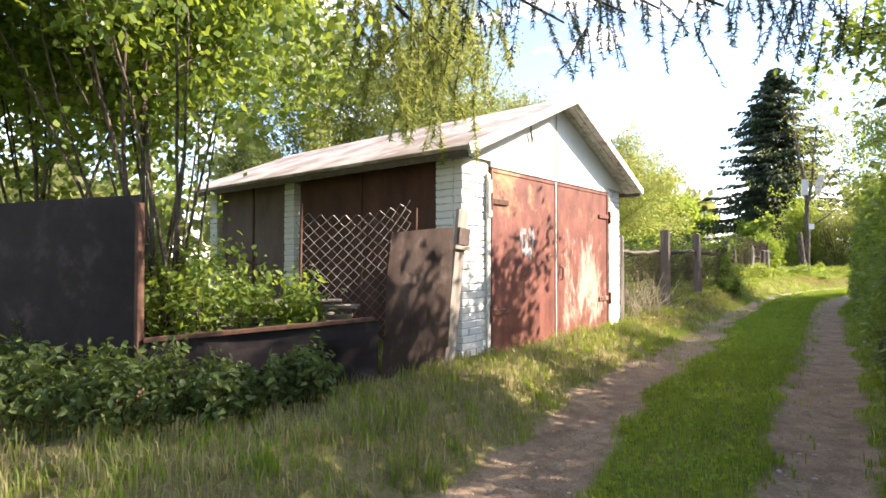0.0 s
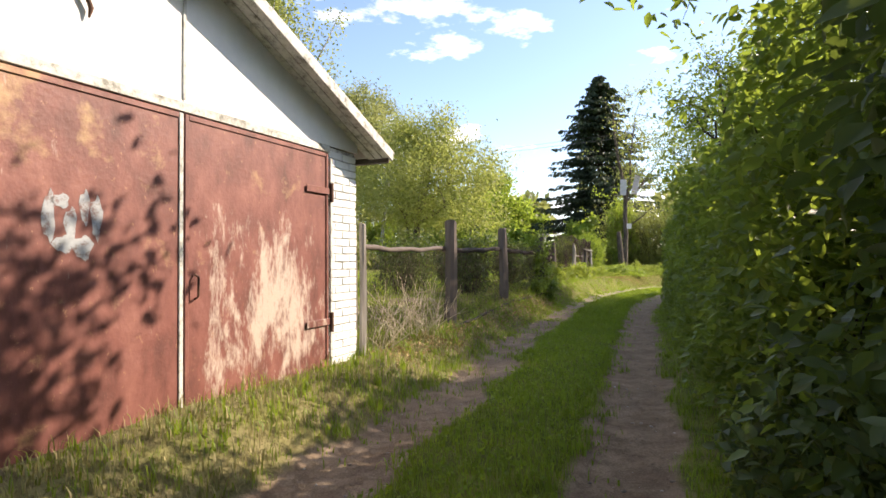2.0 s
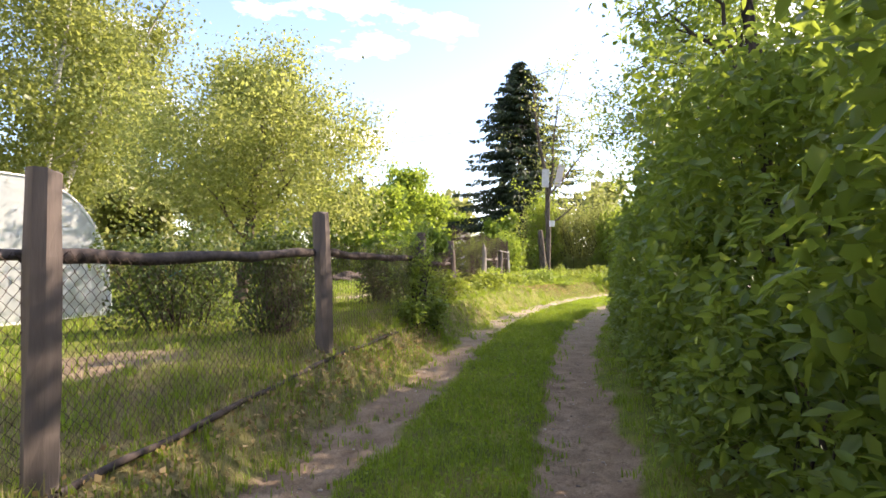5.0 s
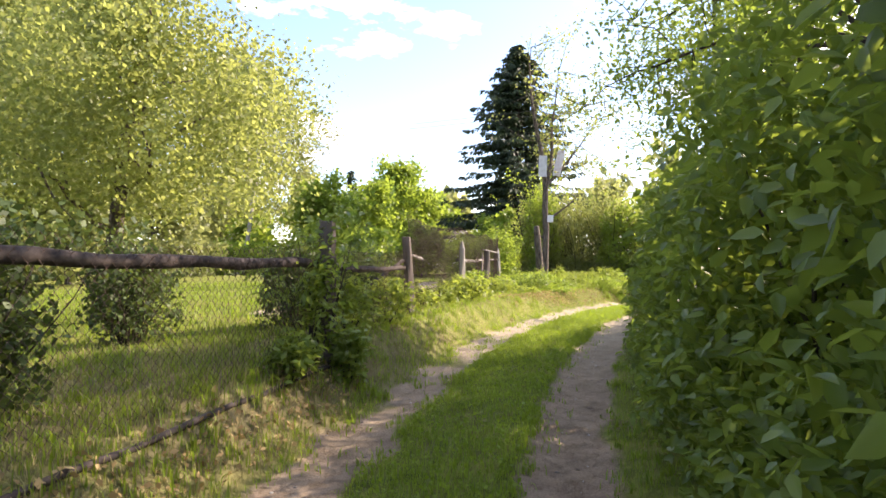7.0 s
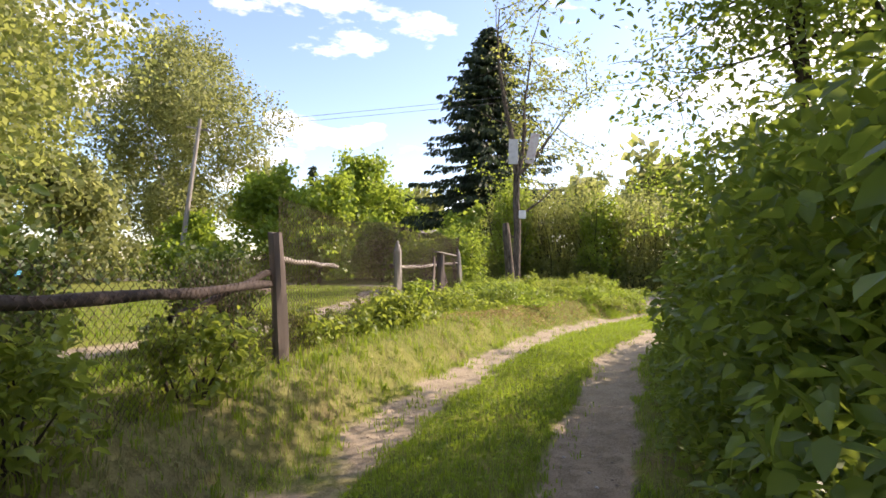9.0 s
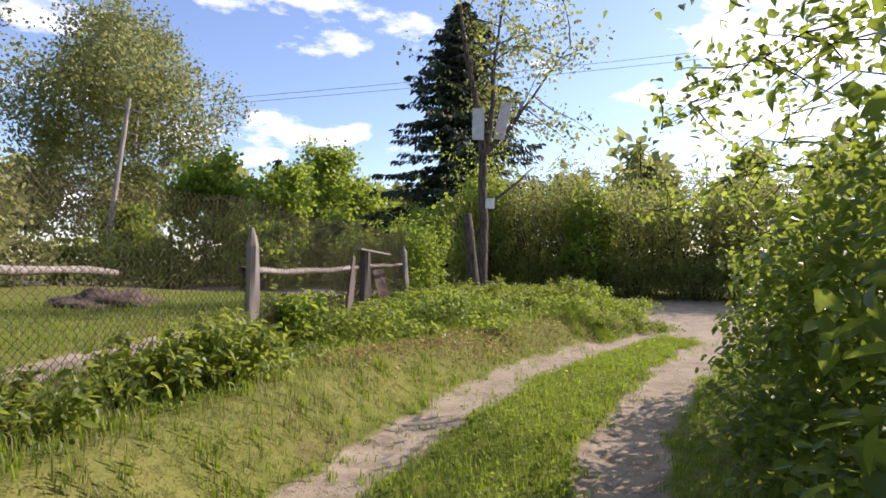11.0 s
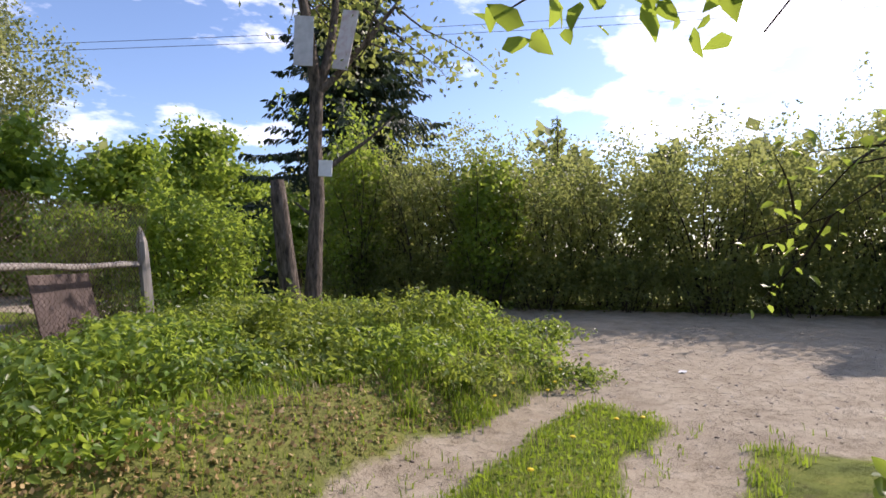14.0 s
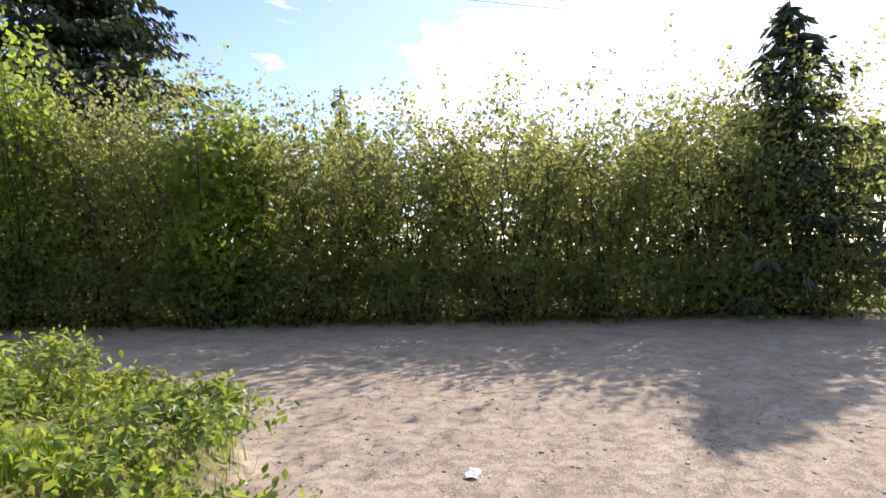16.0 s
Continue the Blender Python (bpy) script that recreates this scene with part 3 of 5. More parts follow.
for sgn in (-1, 1):
    half = GW / 2 + OVER
    ang = math.atan(SLOPE)
    ln = half / math.cos(ang)
    m4 = pose(GW / 2, 0, APEX, 0, 0, 0) @ pose(0, 0, 0, 0, math.degrees(ang) if sgn > 0 else 180 - math.degrees(ang), 0)
    lo, hi = (0, -OVER, -0.045), (ln, GD + 0.75, 0.0)
    if sgn < 0:
        m4 = pose(GW / 2, 0, APEX) @ pose(0, 0, 0, 0, -math.degrees(ang), 0)
        lo, hi = (-ln, -OVER, -0.045), (0, GD + 0.75, 0.0)
    boxed("roof_slab", lo, hi, ROOF, garage, "weathered grey-brown roofing sheet", m4, 0.008)
    # barge board, soffit boards and eave edge
    x0, x1 = (lo[0], hi[0])
    boxed("barge_board", (x0 + 0.01, -OVER - 0.028, -0.10), (x1 - 0.01, -OVER - 0.004, 0.008), WHITE_BOARD, garage, "peeling white barge board", m4)
    for i in range(3):
        y = -OVER + 0.005 + i * 0.096
        boxed("soffit_board", (x0 + 0.02, y, -0.066), (x1 - 0.02, y + 0.09, -0.049), WHITE_BOARD, garage, "", m4, 0.003)
    xe = x1 if sgn > 0 else x0
    boxed("eave_board", (xe - 0.03 if sgn > 0 else xe, -OVER + 0.02, -0.12), (xe if sgn > 0 else xe + 0.03, GD, -0.05), OLD_WOOD, garage, "", m4)
    for i in range(8):
        y = 0.25 + i * 0.7
        boxed("rafter", ((x0 + 0.05, y, -0.13) if sgn > 0 else (x0 + 0.05, y, -0.13)), (x1 - 0.05, y + 0.05, -0.05), OLD_WOOD, garage, "", m4, 0.0)


def door_leaf(x0, x1, hinge_right):
    """A sheet-steel leaf in a raised frame, with straps, pins and a pull."""
    leaf = boxed("door", (x0, -0.02, -0.04), (x1, 0.02, 2.19), DOOR_PAINT, garage, "rust-red steel door leaf with peeling pale paint")
    w = 0.035
    for lo, hi in (((x0, -0.032, -0.04), (x0 + w, -0.021, 2.19)), ((x1 - w, -0.032, -0.04), (x1, -0.021, 2.19)),
                   ((x0 + w, -0.030, 2.15), (x1 - w, -0.021, 2.19)), ((x0 + w, -0.030, -0.04), (x1 - w, -0.021, 0.0))):
        peeled = not hinge_right and lo[0] > x0 + 1
        boxed("frame_strip", lo, hi, WHITE_BOARD if peeled else DOOR_PAINT, leaf, "peeling whitish edge strip" if peeled else "")
    for z in (0.50, 1.78):
        a, b = (x1 - 0.34, x1 + 0.03) if hinge_right else (x0 - 0.03, x0 + 0.34)
        boxed("hinge_strap", (a, -0.042, z), (b, -0.033, z + 0.065), RUST_IRON if not hinge_right else DOOR_PAINT, leaf, "steel hinge strap")
        t = Tubes(8)
        xh = x1 + 0.03 if hinge_right else x0 - 0.03
        t.add([(xh, -0.045, z - 0.07), (xh, -0.045, z + 0.12)], [0.022, 0.022])
        t.build("hinge_pin", RUST_IRON, leaf)
    return leaf


left_leaf = door_leaf(0.52, MEET - 0.006, False)
right_leaf = door_leaf(MEET + 0.006, GW - 0.52, True)
t = Tubes(8)
t.add([(MEET + 0.09, -0.03, 0.86), (MEET + 0.09, -0.07, 0.88), (MEET + 0.09, -0.07, 1.02), (MEET + 0.09, -0.03, 1.04)], [0.009] * 4)
t.build("handle", RUST_IRON, right_leaf, "rusty bent pull handle")
# door posts of painted timber
boxed("door_post", (0.425, -0.04, -0.05), (0.49, -0.012, 2.12), WHITE_BOARD, garage, "peeling white timber door post")
boxed("door_post_block", (0.43, -0.055, 1.62), (0.50, -0.03, 2.05), WHITE_BOARD, garage)
boxed("door_post", (GW - 0.485, -0.03, -0.05), (GW - 0.45, -0.012, 2.15), WHITE_BOARD, garage)

t = Tubes(6)
t.add([(1.42, -0.026, 3.0), (1.36, -0.05, 2.86), (1.34, -0.06, 2.74), (1.38, -0.055, 2.66), (1.37, -0.05, 2.60)], [0.006, 0.007, 0.014, 0.016, 0.006])
t.build("hook", RUST_IRON, garage, "small dark iron hook on the gable")

# faded grey blot of spray paint on the door
for (x, z, rx_, rz_) in ((1.17, 1.40, 0.035, 0.14), (1.235, 1.49, 0.05, 0.04), (1.29, 1.36, 0.035, 0.09), (1.25, 1.24, 0.055, 0.05), (1.37, 1.46, 0.03, 0.10), (1.44, 1.40, 0.035, 0.13), (1.36, 1.22, 0.06, 0.07)):
    bm = bmesh.new()
    bm.faces.new([bm.verts.new((x + rx_ * math.cos(a) * (1 + 0.25 * math.sin(3 * a + x * 9)), -0.0225, z + rz_ * math.sin(a) * (1 + 0.2 * math.cos(5 * a)))) for a in np.linspace(2 * math.pi, 0, 19)[:-1]])
    part("paint_blot", bm, SPRAY, left_leaf, "faded grey spray paint blot")

# ---- sheet-metal fence beside the garage ----


def upright_sheet(name, a, b, z0, z1, z1b, material, label, category, lean=0.0, thick=0.012):
    """A standing sheet between two plan points, with uneven top and slight buckles."""
    a, b = Vector((*a, 0)), Vector((*b, 0))
    d = (b - a)
    ln = d.length
    ang = math.atan2(d.y, d.x)
    ob = thing(name, pose(a.x, a.y, z0, lean, 0, math.degrees(ang)), label, category)
    bm = bmesh.new()
    nx, nz = 14, 12
    grid = []
    for i in range(nx + 1):
        col = []
        for j in range(nz + 1):
            u, v = i / nx, j / nz
            top = (z1 - z0) * (1 - u) + (z1b - z0) * u
            y = 0.012 * math.sin(u * 9 + v * 4) + 0.008 * math.sin(v * 11 - u * 5)
            col.append(bm.verts.new((u * ln, y, v * top)))
        grid.append(col)
    for i in range(nx):
        for j in range(nz):
            bm.faces.new((grid[i][j], grid[i + 1][j], grid[i + 1][j + 1], grid[i][j + 1]))
    bmesh.ops.solidify(bm, geom=list(bm.faces), thickness=thick)
    part("sheet", bm, material, ob)
    return ob, ln


s1, ln = upright_sheet("metal_sheet", (-0.54, 4.78), (0.02, 5.64), 0.08, 1.56, 1.66, BROWN_SHEET, "upright brown rusty steel sheet standing beside the garage", "metal sheet", 4.0)
s2, ln = upright_sheet("metal_sheet", (-2.15, 4.02), (-0.56, 4.74), 0.02, 0.72, 0.80, CHARCOAL, "low dark rusty steel sheet fence in weeds", "metal sheet")
boxed("top_pipe", (0, -0.03, 0.70), (ln, 0.03, 0.735), RUST_IRON, s2, "rusty top rail", pose(0, 0, 0, 0, -2.6, 0))
s3, ln = upright_sheet("metal_fence", (-4.9, 4.95), (-2.2, 4.0), 0.02, 1.78, 1.80, CHARCOAL, "tall charcoal steel fence panel with faded blotches", "fence panel")
boxed("edge_angle", (ln - 0.03, -0.03, 0.0), (ln + 0.005, 0.03, 1.72), RUST_IRON, s3)
sp = thing("leaning_board", pose(0.05, 5.68, 0.1, 3, 5, 49.9), "narrow weathered grey board leaning by the brick corner", "board")
boxed("strip", (-0.1, -0.02, 0), (0.06, 0.02, 1.75), GREY_WOOD, sp)
boxed("bracket", (-0.14, -0.05, 1.33), (0.12, -0.021, 1.37), GREY_WOOD, sp, "pale short crosspiece")
boxed("box_plate", (-0.09, -0.045, 1.38), (0.09, -0.021, 1.56), BROWN_SHEET, sp)


def net(name, ln, h, cell, r, material, parent=None, sag=0.0, z0=0.0, top=None):
    """Chain-link netting: zigzag wires side by side, along x, upright."""
    n = int(ln / cell)
    k = int(h / (cell / 2))
    t = Tubes(3)
    for i in range(n):
        j = np.arange(k + 1)
        for s in (0, 1):
            x = i * cell + np.where((j + s) % 2 == 0, 0.0, cell * 0.5) + (0 if s == 0 else cell * 0.5)
            z = z0 + j * cell / 2
            x = x + 0.02 * np.sin(z * 3 + i * 0.4)
            y = 0.03 * np.sin(x * 2.3) * np.sin(z * 2.1) + (0.004 if s else -0.004)
            z = z - sag * 4 * (x / ln) * (1 - x / ln) * (z - z0) / h
            if top is not None:
                z = z * (1 + top * x / ln)
            t.add(np.stack([x, y, z], axis=-1), np.full(k + 1, r))
    return t.build(name, material, parent)


mp = thing("mesh_panel", pose(-1.35, 5.12, 0.1, 0, 0, 24), "coarse rusty wire mesh panel behind the sheet fence", "wire mesh")
net("wire_netting", 1.2, 1.35, 0.11, 0.005, WIRE, mp, 0.1, 0.35, 0.12)
for x in (0.0, 1.15):
    t = Tubes(6)
    t.add([(x, 0, 0), (x + 0.03, 0, 1.75)], [0.016, 0.014])
    t.build("frame_rod", RUST_IRON, mp)
# iron frame leaning on the side wall
fr = thing("iron_frame", GARAGE @ pose(-0.12, 3.8, 0.35, 0, -6, 90), "rusty iron bed frame leaning against the wall", "metal frame")
t = Tubes(6)
for pts in (((0, 0, 0), (0, 0, 0.75)), ((1.0, 0, 0), (1.0, 0, 0.8)), ((0, 0, 0.7), (1, 0, 0.78)), ((0, 0, 0.5), (1, 0, 0.55)), ((0, 0, 0.2), (1, 0, 0.2))):
    t.add(pts, [0.014, 0.014])
t.build("rods", RUST_IRON, fr)

heap = thing("plank_heap", pose(-1.75, 5.55, 0.15, 0, 0, 20), "heap of grey weathered planks behind the low sheet", "planks")
for i in range(16):
    z = 0.05 * i
    boxed("plank", (-0.75 + random.uniform(-0.1, 0.1), -0.07, 0.0), (0.75 + random.uniform(-0.2, 0.2), 0.07, 0.03), GREY_WOOD, heap, "", pose(random.uniform(-0.08, 0.08), 0.1 * (i % 3 - 1), z, random.uniform(-8, 8), random.uniform(-3, 3), random.uniform(-16, 16)))

# ---- garden fence ----
POSTS = [(4.65, 11.52, 1.64, 0.085), (6.6, 14.2, 1.5, 0.085), (8.8, 17.15, 1.48, 0.085), (10.95, 20.58, 1.4, 0.075), (13.55, 24.1, 1.45, 0.07), (15.95, 27.4, 1.25, 0.085), (18.1, 30.5, 1.45, 0.07)]
fence = thing("garden_fence", pose(0, 0, 0), "old timber post and rail fence with sagging chain-link netting", "fence")


def old_post(x, y, h, r, lean, material, pointed=False, name="post"):
    z = height(x, y) - 0.15
    bm = bmesh.new()
    rings = []
    for j in range(9):
        v = j / 8
        s = r * (1.06 - 0.1 * v)
        if pointed and j == 8:
            s *= 0.25
        ring = []
        for a in range(8):
            ang = a * math.pi / 4 + 0.4
            q = s * (1 + 0.10 * math.sin(3 * ang + v * 5) + random.uniform(-0.05, 0.05)) * (1.12 if a % 2 else 0.95)
            zz = v * (h + 0.15) + (0 if j < 8 else random.uniform(-0.025, 0.02))
            ring.append(bm.verts.new((x + q * math.cos(ang) + lean[0] * v * h, y + q * math.sin(ang) + lean[1] * v * h, z + zz)))
        rings.append(ring)
    for p, q in zip(rings[:-1], rings[1:]):
        for a in range(8):
            bm.faces.new((p[a - 1], p[a], q[a], q[a - 1]))
    bm.faces.new(rings[-1])
    return part(name, bm, material, fence)


LEANS = [(0.01, 0.0), (-0.03, 0.0), (0.01, 0.0), (-0.05, 0.01), (0.02, 0.0), (0.03, 0.02), (-0.10, -0.05)]
for i, ((x, y, h, r), ln_) in enumerate(zip(POSTS, LEANS)):
    old_post(x, y, h, r, ln_, OLD_WOOD if i < 4 or i == 5 else GREY_WOOD, pointed=i in (4, 6))
P0 = (3.03, 9.33)
old_post(P0[0], P0[1], 1.45, 0.036, (0.0, 0.0), GREY_WOOD)
old_post(2.95, 9.47, 1.42, 0.03, (0.0, 0.0), GREY_WOOD)


def rail(a, b, za, zb, r, material, sag=0.03):
    u = np.linspace(0, 1, 9)
    za, zb = za + height(*a), zb + height(*b)
    pts = np.stack([a[0] + (b[0] - a[0]) * u, a[1] + (b[1] - a[1]) * u, za + (zb - za) * u - sag * 4 * u * (1 - u) + 0.012 * np.sin(u * 17)], axis=-1)
    t = Tubes(7)
    t.add(pts, r * (1 + 0.12 * np.sin(u * 23)))
    return t.build("rail", material, fence)


def offset(i, d=0.1):
    return (POSTS[i][0] + d * 0.83, POSTS[i][1] - d * 0.56)


rail(P0, offset(0, -0.1), 1.2, 1.22, 0.032, OLD_WOOD)
rail(offset(0, -0.1), offset(1, -0.1), 1.2, 1.08, 0.045, DARK_RAIL)
rail(offset(1, -0.1), offset(2, -0.1), 1.08, 1.0, 0.05, DARK_RAIL, 0.02)
rail(offset(2, -0.1), offset(3, -0.1), 0.98, 0.86, 0.045, DARK_RAIL, 0.05)
rail(offset(3, -0.1), (12.3, 23.6), 1.12, 1.0, 0.035, GREY_WOOD, 0.0)
rail((9.9, 19.4), offset(3, -0.1), 0.62, 1.0, 0.035, DARK_RAIL, 0.0)
rail(offset(4, -0.1), offset(5, -0.1), 0.98, 0.95, 0.045, GREY_WOOD, 0.04)
rail(offset(5, -0.1), offset(6, -0.1), 1.0, 0.95, 0.04, GREY_WOOD, 0.04)

for a, b in ((P0, offset(0, 0.12)), (offset(0, 0.12), offset(1, 0.12)), (offset(1, 0.12), offset(2, 0.1))):
    rail(a, b, 0.0, 0.0, 0.024, DARK_RAIL, 0.0)
ends = [P0] + [(p[0], p[1]) for p in POSTS]
for i, (a, b) in enumerate(zip(ends[:-1], ends[1:])):
    d = Vector((b[0] - a[0], b[1] - a[1]))
    holder = net("wire_netting", d.length, 1.3 if i < 4 else 1.85, 0.075, 0.0024 if i < 4 else 0.0031, RUST_WIRE, fence, 0.12)
    holder.matrix_local = pose(a[0] - 0.03, a[1] + 0.03, height(*a) - 0.02, 0, 0, math.degrees(math.atan2(d.y, d.x)))

# ---- greenhouse ----
gh_a, gh_b = Vector((1.0, 17.25, 0)), Vector((3.75, 19.55, 0))
gdir = gh_b - gh_a
gz = height(2.0, 19.0)
greenhouse = thing("greenhouse", pose(gh_a.x, gh_a.y, gz - 0.03, 0, 0, math.degrees(math.atan2(gdir.y, gdir.x))), "arched greenhouse of cloudy white polycarbonate in the garden", "greenhouse")
gw, ghh, gl = gdir.length, 2.4, 6.0


def arch(u):
    a = math.pi * u
    return (gw / 2 - gw / 2 * math.copysign(abs(math.cos(a)) ** 0.72, math.cos(a)), ghh * math.sin(a) ** 0.8)


pts_ = [arch(u) for u in np.linspace(0, 1, 25)]
bm = bmesh.new()
rows_ = []
for j in range(7):
    rows_.append([bm.verts.new((x, 0.02 + gl * j / 6, z)) for x, z in pts_])
for a, b in zip(rows_[:-1], rows_[1:]):
    for i in range(24):
        bm.faces.new((a[i], a[i + 1], b[i + 1], b[i]))
bmesh.ops.solidify(bm, geom=list(bm.faces), thickness=0.008)
part("cover", bm, FILM, greenhouse, "cloudy translucent sheet")
for y in (0.0, gl):
    bm = bmesh.new()
    bm.faces.new([bm.verts.new((x, y, z)) for x, z in pts_])
    bmesh.ops.solidify(bm, geom=list(bm.faces), thickness=0.008)
    part("end_wall", bm, FILM, greenhouse)
for j in range(7):
    t = Tubes(6)
    t.add([(x, 0.02 + gl * j / 6 - (0.03 if j == 0 else 0), z + 0.012) for x, z in pts_], [0.02] * 25)
    t.build("hoop", WHITE_METAL, greenhouse)
for x in (gw * 0.46, gw * 0.72):
    boxed("end_stud", (x, -0.03, 0), (x + 0.035, -0.012, 2.3 if x < gw * 0.5 else 1.95), WHITE_METAL, greenhouse)
for z in (0.05, 1.1):
    boxed("end_rail", (0.03, -0.035, z), (gw - 0.03, -0.014, z + 0.035), WHITE_METAL, greenhouse)

# ---- plants ----


def gauss_clumps(centres, per, spread):
    c = np.repeat(centres, per, axis=0)
    return c + rng.normal(size=c.shape) * spread


def broadleaf(name, x, y, h, r, base, clumps, per, size, leaf, bark, label, category="tree", lean=(0, 0), trunk_r=0.15, far=True, stems=1, squash=1.0, spread=0.28, group=""):
    """A tree: tapered trunk with limbs, and a ragged crown of leaf clumps on them."""
    z = height(x, y) - 0.05
    ob = thing(name, pose(x, y, z), label, category, group)
    t = Tubes(7)
    tips = []
    for s in range(stems):
        a = rng.uniform(0, 6.28)
        tilt = 0.0 if stems == 1 else rng.uniform(0.08, 0.3)
        way = np.array([math.cos(a) * tilt + lean[0], math.sin(a) * tilt + lean[1], 1.0])
        rr = trunk_r * (1 if stems == 1 else rng.uniform(0.5, 1))
        top = limb((rng.normal() * 0.1 * (stems > 1), rng.normal() * 0.1 * (stems > 1), 0), way, h * 0.93, 0.10, 0.02, 10)
        t.add(top, rr * np.linspace(1.15, 0.15, 11))
        for k in range(max(4, int(14 / stems))):
            i = int(rng.integers(3, 10))
            st = top[i] + (top[min(i + 1, 10)] - top[i]) * rng.uniform()
            if st[2] < base * 0.8:
                continue
            b = rng.uniform(0, 6.28)
            ln = r * rng.uniform(0.5, 1.05) * (1.1 - 0.55 * (i / 10))
            br = limb(st, (math.cos(b), math.sin(b), rng.uniform(0.1, 0.9)), ln, 0.3, 0.05, 6)
            t.add(br, rr * 0.42 * (1.1 - i / 12) * np.linspace(1, 0.12, 7))
            tips += [br[3], br[4], br[5], br[6]]
            for _ in range(2):
                q = int(rng.integers(2, 6))
                tw = limb(br[q], rng.normal(size=3) + np.array([0, 0, 0.2]), ln * 0.4, 0.3, 0.0, 4)
                t.add(tw, rr * 0.14 * np.linspace(1, 0.15, 5))
                tips += [tw[2], tw[4]]
        tips += [top[8], top[9], top[10]]
    t.build("trunk", bark, ob)
    tips = np.array(tips)
    # fill the crown's outline with more clumps
    n_fill = max(0, clumps - len(tips))
    d = unit(rng.normal(size=(n_fill, 3)))
    rad = rng.uniform(0.45, 1.0, size=(n_fill, 1)) ** 0.6
    mid = np.array([lean[0] * h * 0.6, lean[1] * h * 0.6, (h + base) / 2])
    lump = 1 + 0.22 * np.sin(d[:, :1] * 5 + x) * np.cos(d[:, 1:2] * 4 + y) + 0.15 * np.sin(d[:, 2:] * 7)
    taper = 1 - 0.35 * np.clip(d[:, 2:], 0, 1) ** 2
    fill = mid + d * rad * lump * np.array([r, r, (h - base) / 2 * squash]) * np.concatenate([taper, taper, np.ones_like(taper)], axis=1)
    centres = np.concatenate([tips, fill]) if n_fill else tips
    pts = gauss_clumps(centres, per, spread * r * 0.35)
    pts = pts[pts[:, 2] > base * 0.55]
    v, f = chips(pts, size) if far else leaves(pts, size)
    raw("crown", v, f, leaf, ob)
    return ob


def spruce(name, x, y, h, r, leaf, label, tiers=34, per=9, sprays=36, size=0.42, droop=0.5, taper=0.85):
    """A spruce: whorls of drooping boughs, each hung with needle sprays."""
    z = height(x, y) - 0.1
    ob = thing(name, pose(x, y, z), label, "tree")
    t = Tubes(6)
    t.add([(0, 0, 0), (0, 0, h * 0.5), (0, 0, h)], [h * 0.016, h * 0.010, 0.015])
    P, D = [], []
    for k in range(tiers):
        v = (k + 0.5) / tiers
        zz = h * (0.06 + 0.93 * v)
        ln0 = r * (1 - v) ** taper + 0.15
        for b in range(per):
            a = rng.uniform(0, 6.28)
            ln = ln0 * rng.uniform(0.42, 1.18)
            zz = h * (0.06 + 0.93 * (v + rng.uniform(-0.5, 0.5) / tiers))
            u = np.linspace(0, 1, 7)
            out = np.array([math.cos(a), math.sin(a)])
            zc = zz + ln * (0.12 * u - droop * u ** 1.5 + 0.22 * u ** 3)
            br = np.stack([out[0] * ln * u, out[1] * ln * u, zc], axis=-1)
            t.add(br, 0.03 * (1 - 0.85 * u) * (0.4 + 0.6 * (1 - v)))
            n = max(6, int(sprays * (0.25 + ln / r)))
            q = rng.uniform(0.12, 1.02, n)
            base_ = np.stack([np.interp(q, u, br[:, i]) for i in range(3)], axis=-1)
            lat = np.array([-out[1], out[0], 0.0])
            sd = rng.choice([-1, 1], n)[:, None]
            base_ = base_ + lat * sd * rng.uniform(0, 0.22, (n, 1)) * ln * (1.15 - q[:, None])
            P.append(base_)
            D.append(lat * sd * 0.5 + np.array([out[0], out[1], 0]) * 0.5 + np.array([0, 0, -0.75]) + rng.normal(size=(n, 3)) * 0.3)
    t.build("trunk", BARK_DARK, ob)
    P, D = np.concatenate(P), unit(np.concatenate(D))
    n = len(P)
    s = size * rng.uniform(0.5, 1.2, (n, 1))
    side = unit(np.cross(D, rng.normal(size=(n, 3)))) * s * 0.16
    v = np.stack([P - side * 0.6, P + side * 0.6, P + D * s * 0.55 + side, P + D * s, P + D * s * 0.55 - side], axis=1).reshape(-1, 3)
    b = np.arange(n)[:, None] * 5
    f = (b[:, None, :] + np.array([[0, 1, 2], [0, 2, 4], [4, 2, 3]])[None]).reshape(-1, 3)
    raw("foliage", v, f, leaf, ob)
    return ob


def off_lane(P, gap=0.54, top=2.45):
    """Which points keep clear of the walking line under head height."""
    d, _ = near(P[:, :2], RIGHT_RUT)
    return (d > gap + 0.10 * np.sin(P[:, 0] * 5 + P[:, 2] * 4)) | (P[:, 2] > top)


